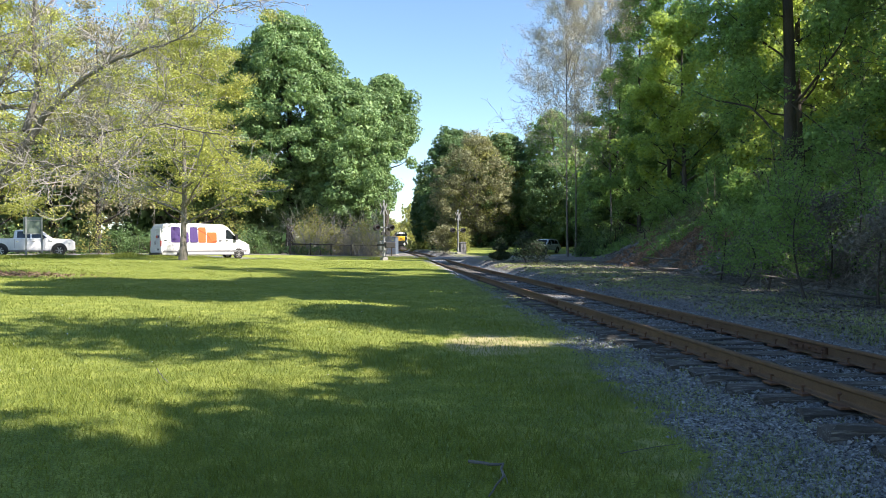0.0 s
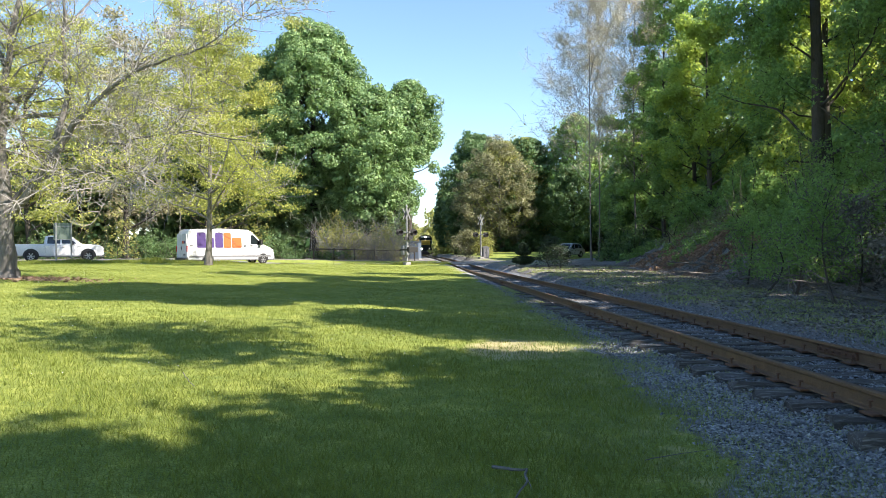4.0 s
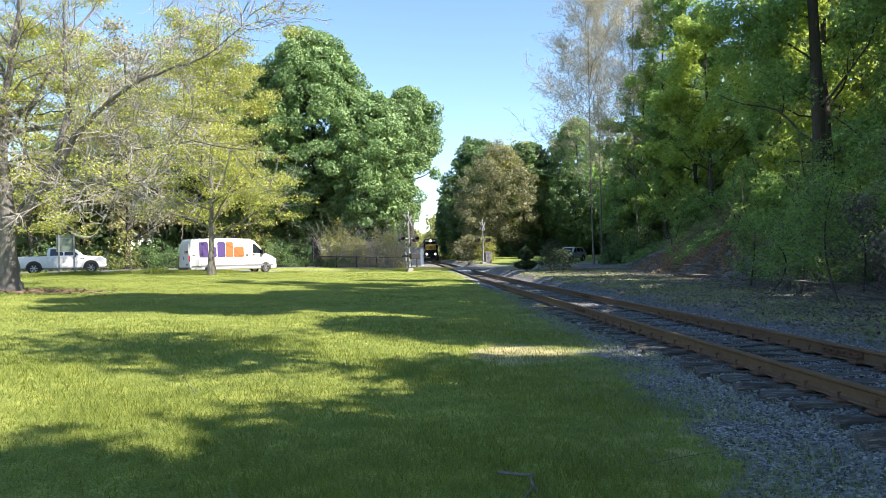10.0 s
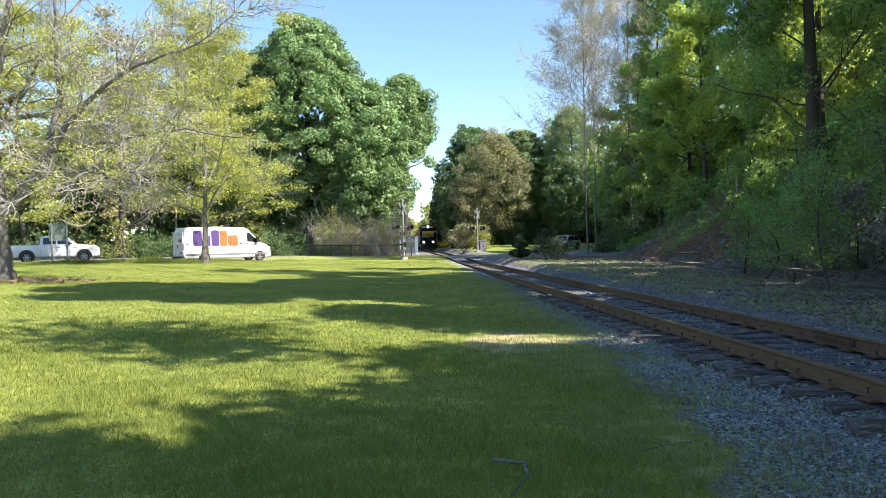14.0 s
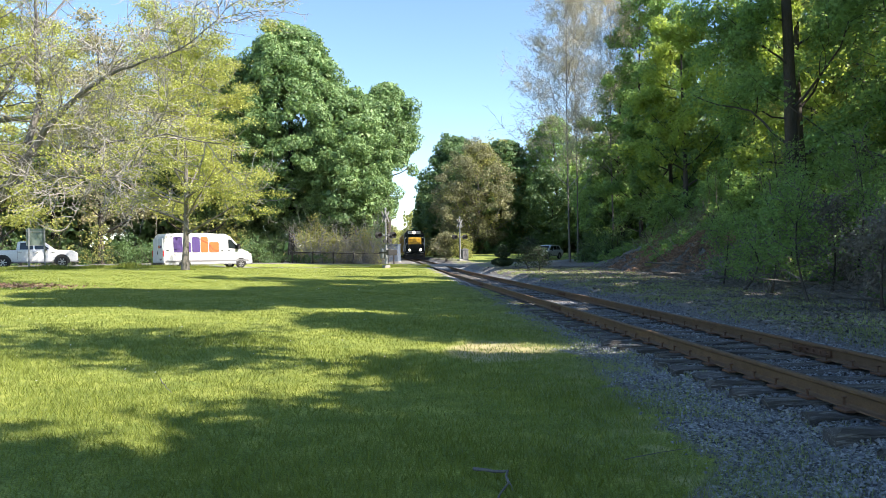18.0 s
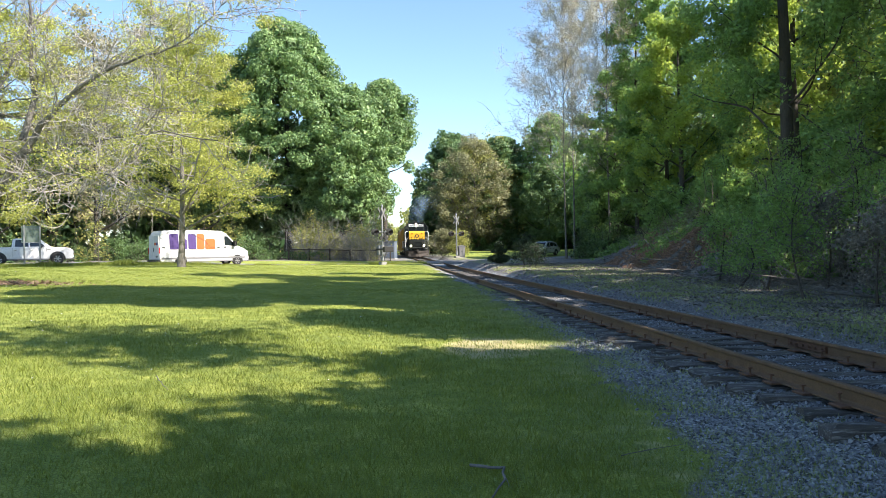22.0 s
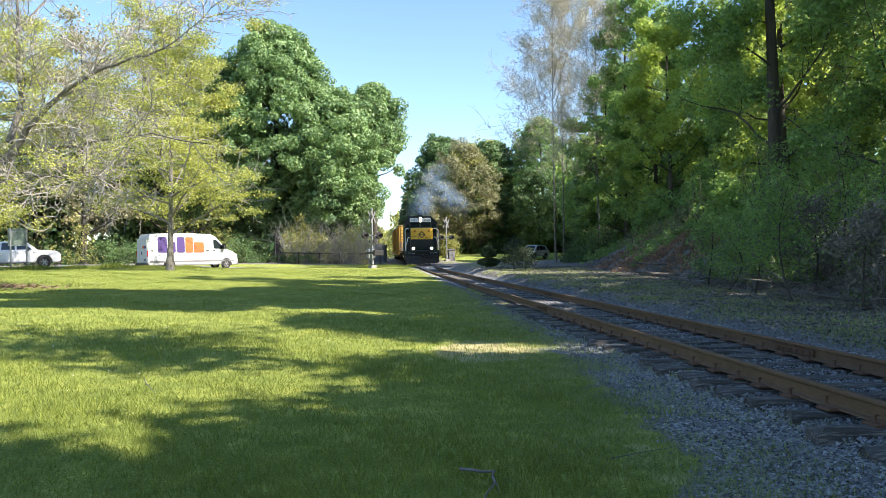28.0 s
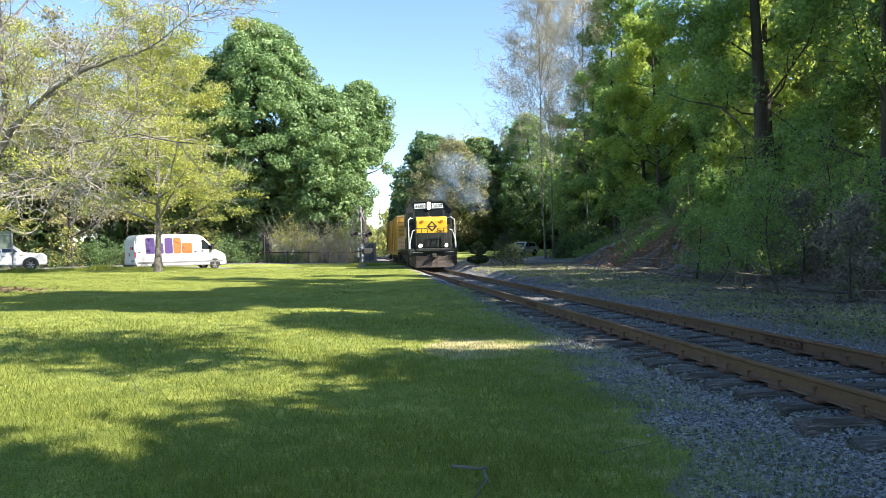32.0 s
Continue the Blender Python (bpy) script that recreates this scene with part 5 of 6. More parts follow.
def wheelset(parent, y, r, name="wheelset"):
    """Two flanged wheels on an axle, turning about it."""
    bm = bmesh.new()
    cyl(bm, (-0.85, 0, 0), (0.85, 0, 0), 0.08, n=10)
    for s in (-1, 1):
        cyl(bm, (s * 0.70, 0, 0), (s * 0.73, 0, 0), r + 0.03, n=24)
        cyl(bm, (s * 0.73, 0, 0), (s * 0.84, 0, 0), r, r - 0.005, n=24)
        cyl(bm, (s * 0.84, 0, 0), (s * 0.88, 0, 0), r * 0.25, n=10)
        for k in range(3):
            a = k * 2.094
            cyl(bm, (s * 0.835, math.cos(a) * r * 0.55, math.sin(a) * r * 0.55), (s * 0.852, math.cos(a) * r * 0.55, math.sin(a) * r * 0.55), r * 0.1, n=8)
    ob = part(name, bm, M_STEELWHEEL, parent)
    ob.matrix_basis = pose(0, y, r)
    WHEELS.append((ob, y, r))
    return ob


def truck(parent, y, r, wb, x_half=1.08):
    """A four-wheel truck: side frames with springs and journal boxes, and two turning wheelsets."""
    for s in (-1, 1):
        out = [(y - wb / 2 - 0.35, r - 0.1), (y - wb / 2 - 0.35, r + 0.22), (y - 0.55, r + 0.28), (y - 0.3, r + 0.42), (y + 0.3, r + 0.42), (y + 0.55, r + 0.28), (y + wb / 2 + 0.35, r + 0.22), (y + wb / 2 + 0.35, r - 0.1),
               (y + wb / 2 - 0.2, r - 0.05), (y + 0.5, r - 0.25), (y - 0.5, r - 0.25), (y - wb / 2 + 0.2, r - 0.05)]
        bm = prism(bmesh.new(), out, "x", s * x_half, s * (x_half + 0.13))
        for k in (-1, 1):
            box(bm, min(s * (x_half + 0.1), s * (x_half + 0.22)), y + k * wb / 2 - 0.17, r - 0.17, max(s * (x_half + 0.1), s * (x_half + 0.22)), y + k * wb / 2 + 0.17, r + 0.17, 0.03)
            cyl(bm, (s * (x_half + 0.16), y + k * 0.16, r - 0.2), (s * (x_half + 0.16), y + k * 0.16, r + 0.2), 0.09, n=10)
        part("truck_frame", bm, M_UNDER, parent)
    for k in (-1, 1):
        wheelset(parent, y + k * wb / 2, r)


def locomotive():
    L = thing("locomotive", pose(TRACK_X, 190, 0), "black road-switcher locomotive with a yellow nose and lit headlights", "locomotive")
    H = 1.60
    # plow and pilot
    bm = bmesh.new()
    ring = [[(-H, 0.95, 0.30), (-1.25, 0.42, 0.17), (-0.2, 0.0, 0.15), (0.2, 0.0, 0.15), (1.25, 0.42, 0.17), (H, 0.95, 0.30)],
            [(-H, 1.0, 0.70), (-1.2, 0.62, 0.62), (-0.2, 0.30, 0.60), (0.2, 0.30, 0.60), (1.2, 0.62, 0.62), (H, 1.0, 0.70)],
            [(-H, 0.95, 1.02), (-1.2, 0.62, 0.98), (-0.3, 0.42, 0.92), (0.3, 0.42, 0.92), (1.2, 0.62, 0.98), (H, 0.95, 1.02)]]
    vs = [[bm.verts.new(p) for p in r] for r in ring]
    fs = [bm.faces.new((vs[i][j], vs[i][j + 1], vs[i + 1][j + 1], vs[i + 1][j])) for i in range(2) for j in range(5)]
    bmesh.ops.solidify(bm, geom=fs, thickness=0.05)
    part("snow_plow", bm, M_PLOW, L, "dusty brown snow plow")
    part("pilot_beam", box(bmesh.new(), -H, 0.85, 0.95, H, 1.15, 1.42, 0.03), M_LOCO, L)
    part("anticlimber", box(bmesh.new(), -1.15, 0.55, 1.30, 1.15, 0.95, 1.48, 0.02), M_LOCO, L)
    bm = bmesh.new()
    box(bm, -0.14, 0.1, 0.80, 0.14, 0.9, 1.12, 0.04)
    box(bm, -0.2, -0.02, 0.82, 0.06, 0.22, 1.1, 0.06)
    part("coupler", bm, M_UNDER, L)
    for x in (-0.42, -0.28, 0.28, 0.42):
        part("air_hose", pipe(bmesh.new(), [(x, 0.86, 1.1), (x * 1.05, 0.62, 0.95), (x * 1.0, 0.55, 0.65), (x * 0.8, 0.58, 0.42)], 0.025, 6), M_BLACK, L)
    # deck, frame, steps
    part("deck", box(bmesh.new(), -H, 0.9, 1.36, H, 17.4, 1.5, 0.02), M_LOCO, L)
    part("frame_sill", box(bmesh.new(), -1.3, 1.2, 1.05, 1.3, 17.1, 1.38, 0.02), M_UNDER, L)
    for s in (-1, 1):
        for y in (1.15, 16.6):
            for k in range(4):
                part("step", box(bmesh.new(), min(s * 1.2, s * H), y, 0.42 + k * 0.24, max(s * 1.2, s * H), y + 0.35, 0.46 + k * 0.24), M_UNDER, L)
            part("step_side", box(bmesh.new(), s * (H - 0.02) - 0.02, y + 0.34, 0.4, s * (H - 0.02) + 0.02, y + 0.38, 1.36), M_LOCO, L)
        # long handrail with posts along the walkway
        posts = [(s * 1.52, y, 1.5) for y in np.arange(6.6, 17.2, 1.5)]
        for p in posts:
            part("rail_post", cyl(bmesh.new(), p, (p[0], p[1], 2.5), 0.02, n=6), M_HANDRAIL, L)
        part("handrail", cyl(bmesh.new(), (s * 1.52, 6.5, 2.5), (s * 1.52, 17.2, 2.5), 0.022, n=6), M_HANDRAIL, L)
        # tall white grab irons beside the nose steps
        part("grab_rail", pipe(bmesh.new(), [(s * 1.56, 0.98, 0.75), (s * 1.56, 0.98, 1.9), (s * 1.35, 1.05, 2.75), (s * 1.12, 1.1, 2.85)], 0.032, 8), M_HANDRAIL, L)
        part("grab_rail", pipe(bmesh.new(), [(s * 1.58, 1.55, 1.0), (s * 1.58, 1.6, 3.55), (s * 1.4, 2.2, 3.75), (s * 1.2, 3.2, 3.75)], 0.034, 8), M_HANDRAIL, L)
        part("pilot_grab", pipe(bmesh.new(), [(s * 0.75, 0.8, 1.18), (s * 0.75, 0.70, 1.2), (s * 1.35, 0.70, 1.24), (s * 1.35, 0.82, 1.24)], 0.02, 6), M_HANDRAIL, L)
        # front railing
        for x in (0.35, 0.75, 1.12):
            part("rail_post", cyl(bmesh.new(), (s * x, 0.98, 1.5), (s * x, 1.02, 2.92), 0.022, n=6), M_LOCO, L)
        part("handrail", cyl(bmesh.new(), (s * 0.35, 1.02, 2.92), (s * 1.12, 1.02, 2.92), 0.026, n=6), M_LOCO, L)
        # ditch lights
        bm = bmesh.new()
        box(bm, s * 0.87 - 0.16, 0.72, 1.5, s * 0.87 + 0.16, 0.95, 1.84, 0.03)
        dl = part("ditch_light", bm, M_LOCO, L)
        part("lens", cyl(bmesh.new(), (s * 0.87, 0.725, 1.68), (s * 0.87, 0.70, 1.68), 0.10, n=18), M_HEADLIGHT, dl, "glowing white ditch light lens")
        # cab side windows
        bm = box(bmesh.new(), s * 1.615 - 0.01, 3.95, 3.25, s * 1.61 + 0.012, 4.6, 4.15, 0.01)
        part("cab_side_window", bm, M_GLASS, L)
        bm = box(bmesh.new(), s * 1.615 - 0.01, 4.75, 3.25, s * 1.61 + 0.012, 5.45, 4.15, 0.01)
        part("cab_side_window", bm, M_GLASS, L)
        part("cab_side_panel", box(bmesh.new(), s * 1.60 - 0.012, 3.6, 2.3, s * 1.60 + 0.012, 5.8, 4.28), M_CAR_ROOF, L, "cream panel on the cab side")
        part("window_frame", box(bmesh.new(), s * 1.612 - 0.006, 3.82, 3.12, s * 1.612 + 0.006, 5.58, 4.27), M_LOCO, L)
    # nose
    nose = [(1.55, 1.5), (1.42, 2.5), (1.45, 3.5), (1.62, 3.78), (3.5, 3.82), (3.5, 1.5)]
    bm = prism(bmesh.new(), nose, "x", -1.03, 1.03)
    bevelled(bm, 0.12, 3, 25)
    smooth(part("nose", bm, M_LOCO, L), 30)
    bm = prism(bmesh.new(), [(1.428, 2.58), (1.418, 2.62), (1.432, 3.46), (1.60, 3.765), (1.70, 3.78), (1.75, 2.58)], "x", -1.045, 1.045)
    bevelled(bm, 0.05, 2, 40)
    ny = part("nose_panel", bm, M_LOCO_YELLOW, L, "bright yellow nose front")
    bm = prism(bmesh.new(), [(0, 2.68), (0.36, 3.07), (0, 3.46), (-0.36, 3.07)], "y", 1.405, 1.44)
    part("diamond_emblem", bm, M_LOCO, ny)
    bm = prism(bmesh.new(), [(0, 2.82), (0.22, 3.07), (0, 3.32), (-0.22, 3.07)], "y", 1.398, 1.42)
    part("emblem_centre", bm, M_LOCO_YELLOW, ny)
    part("emblem_bar", box(bmesh.new(), -0.2, 1.39, 3.03, 0.2, 1.41, 3.11), M_LOCO, ny)
    for s in (-1, 1):
        part("marker_light", cyl(bmesh.new(), (s * 0.66, 1.44, 3.44), (s * 0.66, 1.37, 3.44), 0.11, n=18), M_AMBER, ny, "amber marker light")
    bm = bmesh.new()
    pipe(bm, [(0.25, 1.40, 2.66), (0.48, 1.40, 2.80), (0.62, 1.40, 2.78)], 0.025, 6)
    pipe(bm, [(0.5, 1.40, 2.68), (0.85, 1.40, 2.76)], 0.025, 6)
    part("flourish", bm, M_LOCO, ny)
    # cab
    cab = [(-1.6, 1.5), (-1.6, 4.32), (-1.05, 4.98), (1.05, 4.98), (1.6, 4.32), (1.6, 1.5)]
    bm = prism(bmesh.new(), cab, "y", 3.45, 5.95)
    bevelled(bm, 0.04, 2, 20)
    part("cab", bm, M_LOCO, L)
    bm = prism(bmesh.new(), [(-1.68, 4.26), (-1.66, 4.36), (-1.08, 5.05), (1.08, 5.05), (1.66, 4.36), (1.68, 4.26), (1.6, 4.3), (1.03, 4.97), (-1.03, 4.97), (-1.6, 4.3)], "y", 3.3, 6.1)
    part("cab_roof", bm, M_LOCO, L)
    for x0, x1, z0, z1 in ((-0.98, -0.08, 3.92, 4.38), (0.08, 0.98, 3.92, 4.38), (-1.5, -1.12, 3.3, 4.2), (1.12, 1.5, 3.3, 4.2)):
        part("cab_front_window", box(bmesh.new(), x0, 3.435, z0, x1, 3.46, z1, 0.01), M_GLASS, L)
    for s in (-1, 1):
        nb = part("number_board", box(bmesh.new(), s * 0.62 - 0.40, 3.38, 4.47, s * 0.62 + 0.40, 3.46, 4.86, 0.02), M_BOARD, L, "pale number board")
        tx = bpy.data.curves.new("digits", "FONT")
        tx.body, tx.size, tx.align_x, tx.extrude = "3600", 0.34, "CENTER", 0.006
        tmp = bpy.data.objects.new("digits", tx)
        me = bpy.data.meshes.new_from_object(tmp)
        bpy.data.objects.remove(tmp)
        me.transform(pose(s * 0.62, 3.372, 4.545, 90))
        me.materials.append(M_LOCO)
        new("digits", me).parent = nb
    hl = part("headlight", box(bmesh.new(), -0.2, 3.34, 4.36, 0.2, 3.47, 4.98, 0.04), M_LOCO, L)
    for z in (4.54, 4.80):
        part("lens", cyl(bmesh.new(), (0, 3.345, z), (0, 3.315, z), 0.115, n=18), M_HEADLIGHT, hl, "glowing warm headlight lens")
    # long hood, fans, stack
    hood = [(-0.92, 1.5), (-0.92, 4.35), (-0.7, 4.62), (0.7, 4.62), (0.92, 4.35), (0.92, 1.5)]
    bm = prism(bmesh.new(), hood, "y", 5.95, 16.4)
    bevelled(bm, 0.05, 2, 20)
    part("long_hood", bm, M_LOCO, L)
    part("hood_stripe", box(bmesh.new(), -0.935, 6.2, 2.9, 0.935, 16.2, 3.5), M_LOCO_YELLOW, L)
    for s in (-1, 1):
        for y in np.arange(6.2, 16.0, 0.72):
            part("hood_door", box(bmesh.new(), s * 0.935 - 0.012, y, 1.62, s * 0.935 + 0.012, y + 0.66, 2.86, 0.008), M_LOCO, L)
    for y in (11.2, 12.8, 14.4):
        part("roof_fan", cyl(bmesh.new(), (0, y, 4.6), (0, y, 4.85), 0.6, 0.56, 24), M_LOCO, L)
    part("exhaust_stack", box(bmesh.new(), -0.35, 8.6, 4.6, 0.35, 9.1, 4.92, 0.03), M_UNDER, L)
    bm = bmesh.new()
    for x in (-0.16, 0, 0.16):
        cyl(bm, (x, 4.2, 5.12), (x, 3.75, 5.12), 0.03, 0.09, 10)
    box(bm, -0.25, 4.0, 5.0, 0.25, 4.2, 5.1, 0.02)
    part("horn", bm, M_UNDER, L)
    part("fuel_tank", box(bmesh.new(), -1.35, 6.6, 0.42, 1.35, 10.6, 1.1, 0.14, 2), M_UNDER, L)
    for y in (3.7, 13.6):
        truck(L, y, 0.51, 2.75)
    L.scale = (1.0, 0.945, 0.945)
    return L


def boxcar(y):
    C = thing("boxcar", pose(TRACK_X, y, 0), "weathered yellow boxcar coupled behind the locomotive", "boxcar", "boxcars of the train")
    H, Ln = 1.58, 13.0
    part("body", box(bmesh.new(), -H + 0.05, 0.5, 1.15, H - 0.05, Ln, 4.55, 0.03), M_CAR_YELLOW, C)
    part("roof", prism(bmesh.new(), [(-H, 4.5), (-H, 4.58), (0, 4.78), (H, 4.58), (H, 4.5)], "y", 0.42, Ln + 0.08), M_CAR_ROOF, C)
    for s in (-1, 1):
        for i, yy in enumerate(np.arange(0.62, Ln, 1.02)):
            part("side_rib", box(bmesh.new(), s * (H - 0.05) - 0.05, yy - 0.05, 1.2, s * (H - 0.05) + 0.05, yy + 0.05, 4.48), M_CAR_YELLOW, C)
        part("side_sill", box(bmesh.new(), s * (H - 0.05) - 0.06, 0.5, 0.92, s * (H - 0.05) + 0.06, Ln, 1.2), M_CAR_YELLOW, C)
        d = part("door", box(bmesh.new(), s * (H + 0.05) - 0.04, 5.3, 1.2, s * (H + 0.05) + 0.04, 8.2, 4.4, 0.02), M_CAR_YELLOW, C)
        part("door_bar", cyl(bmesh.new(), (s * (H + 0.11), 6.7, 1.2), (s * (H + 0.11), 6.7, 4.3), 0.025, n=6), M_UNDER, d)
        for k in range(8):
            part("ladder_rung", cyl(bmesh.new(), (s * (H + 0.06), 0.7, 1.3 + k * 0.38), (s * (H + 0.06), 1.2, 1.3 + k * 0.38), 0.018, n=6), M_UNDER, C)
    for k in range(8):
        part("ladder_rung", cyl(bmesh.new(), (-1.4, 0.42, 1.3 + k * 0.38), (-0.95, 0.42, 1.3 + k * 0.38), 0.018, n=6), M_UNDER, C)
    for x in (-1.2, -0.4, 0.4, 1.2):
        part("end_rib", box(bmesh.new(), x - 0.06, 0.42, 1.2, x + 0.06, 0.52, 4.45), M_CAR_YELLOW, C)
    part("underframe", box(bmesh.new(), -0.6, 0.2, 0.8, 0.6, Ln + 0.3, 1.16, 0.03), M_UNDER, C)
    part("coupler", box(bmesh.new(), -0.12, -0.2, 0.82, 0.12, 0.3, 1.08, 0.03), M_UNDER, C)
    for yy in (2.4, 11.1):
        truck(C, yy, 0.42, 1.75)
    C.scale = (1.0, 0.945, 0.945)
    return C


loco = locomotive()
TRAIN = [(loco, 0.0)]
for _k in range(2):
    TRAIN.append((boxcar(190), 17.0 + _k * 12.9))


# ---- exhaust smoke ----
def smoke_mat():
    """Thin smoke, densest along each puff's own axis and fading to nothing at its rim."""
    m, nodes, links, b = mat("thin_blue_smoke")
    tc = nodes.new("ShaderNodeTexCoord")
    sx = nodes.new("ShaderNodeSeparateXYZ")
    links.new(tc.outputs["Generated"], sx.inputs[0])

    def op(kind, a, c):
        n = nodes.new("ShaderNodeMath")
        n.operation = kind
        n.use_clamp = kind == "SUBTRACT"
        for sock, v in zip(n.inputs, (a, c)):
            if isinstance(v, (int, float)):
                sock.default_value = v
            else:
                links.new(v, sock)
        return n.outputs[0]

    fx, fz = op("POWER", op("ABSOLUTE", op("DIVIDE", op("ADD", sx.outputs[0], -0.5), 0.46), 0), 2), op("POWER", op("ABSOLUTE", op("DIVIDE", op("ADD", sx.outputs[2], -0.5), 0.46), 0), 2)
    fade = op("POWER", op("SUBTRACT", 1.0, op("ADD", fx, fz)), 1.4)
    n = noise_tex(nodes, links, tc.outputs["Object"], 1.7, 5, 0.6)
    r = ramp(nodes, [(0.28, (0.02, 0.02, 0.02)), (0.78, (0.34, 0.34, 0.34))])
    links.new(n, r.inputs[0])
    b.inputs["Base Color"].default_value = (0.50, 0.68, 0.98, 1)
    b.inputs["Roughness"].default_value = 1.0
    b.inputs["Specular IOR Level"].default_value = 0.0
    tl = nodes.new("ShaderNodeBsdfTranslucent")
    tl.inputs["Color"].default_value = (0.50, 0.68, 0.98, 1)
    body = nodes.new("ShaderNodeMixShader")
    body.inputs[0].default_value = 0.5
    links.new(b.outputs[0], body.inputs[1])
    links.new(tl.outputs[0], body.inputs[2])
    tr = nodes.new("ShaderNodeBsdfTransparent")
    mx = nodes.new("ShaderNodeMixShader")
    links.new(op("MULTIPLY", fade, r.outputs[0]), mx.inputs[0])
    links.new(tr.outputs[0], mx.inputs[1])
    links.new(body.outputs[0], mx.inputs[2])
    links.new(mx.outputs[0], nodes["Material Output"].inputs["Surface"])
    return m


M_SMOKE = smoke_mat()
PUFFS = []
_rng = np.random.default_rng(40)
for _k in range(13):
    bm = bmesh.new()
    bmesh.ops.create_icosphere(bm, subdivisions=3, radius=1.0)
    bmesh.ops.delete(bm, geom=[v for v in bm.verts if v.co.y > 0.1], context="VERTS")
    _o = Vector(_rng.uniform(-50, 50, 3))
    for v in bm.verts:
        d = 1 + 0.22 * noise.noise(v.co * 1.4 + _o) + 0.1 * noise.noise(v.co * 3.3 + _o)
        v.co = Vector((v.co.x * 0.9, v.co.y * 0.8, v.co.z * 1.15)) * d * min(1.5 + 0.05 * _k, 2.1)
    ob = part("smoke_puff", bm, M_SMOKE)
    smooth(ob, 180)
    tagged(ob, "thin blue-grey puff of diesel smoke", "smoke", "smoke over the locomotive")
    PUFFS.append((ob, 19.9 + _k * 0.55 + 0.3 * max(_k - 6, 0), np.clip(_rng.normal(size=3), -1, 1), _rng.uniform(0.8, 1.2)))


# ---- lineside and lawn details ----
def tie_hardware():
    """Tie plates and spikes where the line passes near."""
    plate, spike = bmesh.new(), bmesh.new()
    box(plate, -0.16, -0.09, -0.012, 0.16, 0.09, 0.012, 0.004)
    cyl(spike, (0, 0, -0.03), (0, 0, 0.03), 0.011, n=6)
    box(spike, -0.026, -0.016, 0.026, 0.016, 0.016, 0.044, 0.005)
    mp, ms = bpy.data.meshes.new("tie_plate"), bpy.data.meshes.new("spike")
    for b, m in ((plate, mp), (spike, ms)):
        b.to_mesh(m)
        b.free()
        m.materials.append(M_RUST)
    rng = np.random.default_rng(17)
    for tie in [o for o in line.children if o.name.startswith("tie") and 3.5 < o.matrix_basis.translation.y < 16]:
        y = tie.matrix_basis.translation.y
        for x in (TRACK_X - GAUGE / 2, TRACK_X + GAUGE / 2):
            o = new("tie_plate", mp)
            o.parent, o.matrix_basis = line, pose(x, y, -0.172, 0, 0, rng.normal() * 1.5)
            for sx in (-0.1, 0.1):
                q = new("spike", ms)
                q.parent, q.matrix_basis = line, pose(x + sx, y + rng.uniform(-0.05, 0.05), -0.135 + abs(rng.normal()) * 0.012, rng.normal() * 4, rng.normal() * 4, 0 if sx > 0 else 180)


tie_hardware()


def branch_thing(name, x, y, z, pts, r, label, category, seed, subs=3, material=None):
    """A fallen stick or log with side twigs, lying on the ground."""
    rng = np.random.default_rng(seed)
    root = thing(name, pose(x, y, z), label, category)
    P = np.array(pts, float)
    u = np.linspace(0, len(P) - 1, len(P) * 3)
    C = np.stack([np.interp(u, range(len(P)), P[:, a]) for a in range(3)], 1)
    C += rng.normal(size=C.shape) * r * 0.4
    np_mesh("stem", *tubes([(C, np.linspace(r, r * 0.45, len(C)))], 7), material or M_DEADWOOD, root, smooth=True)
    L = np.linalg.norm(P[-1] - P[0])
    for _ in range(subs):
        i = rng.integers(2, len(C) - 2)
        d = (C[i + 1] - C[i]) / np.linalg.norm(C[i + 1] - C[i]) + rng.normal(size=3) * 0.6
        d[2] = abs(d[2]) * 0.5
        np_mesh("side_twig", *tubes([limb(rng, C[i], d / np.linalg.norm(d), L * rng.uniform(0.15, 0.35), r * 0.5, 5, 0.2, 0)], 5), material or M_DEADWOOD, root, smooth=True)
    return root


branch_thing("stick", 0.8, 4.95, float(ground_z(0.8, 5)) + 0.05, [(-0.17, 0.28, 0.0), (-0.06, 0.16, 0.02), (0.06, 0.12, 0.02), (0.0, -0.15, 0.02), (-0.14, -0.5, 0.02)], 0.013, "forked pale dead stick lying on the lawn", "stick", 1, 1)
branch_thing("stick", 2.1, 5.4, float(ground_z(2.1, 5.4)) + 0.03, [(-0.3, -0.08, 0), (0, 0, 0.02), (0.3, 0.12, 0.01)], 0.004, "thin grey stick lying on the ballast", "stick", 2, 0)
branch_thing("stick", -2.45, 8.2, float(ground_z(-2.45, 8.2)) + 0.03, [(-0.12, 0.2, 0.12), (0, 0.02, 0.05), (0.12, -0.18, 0.02)], 0.006, "thin dry stalk leaning in the grass", "stick", 3, 0)
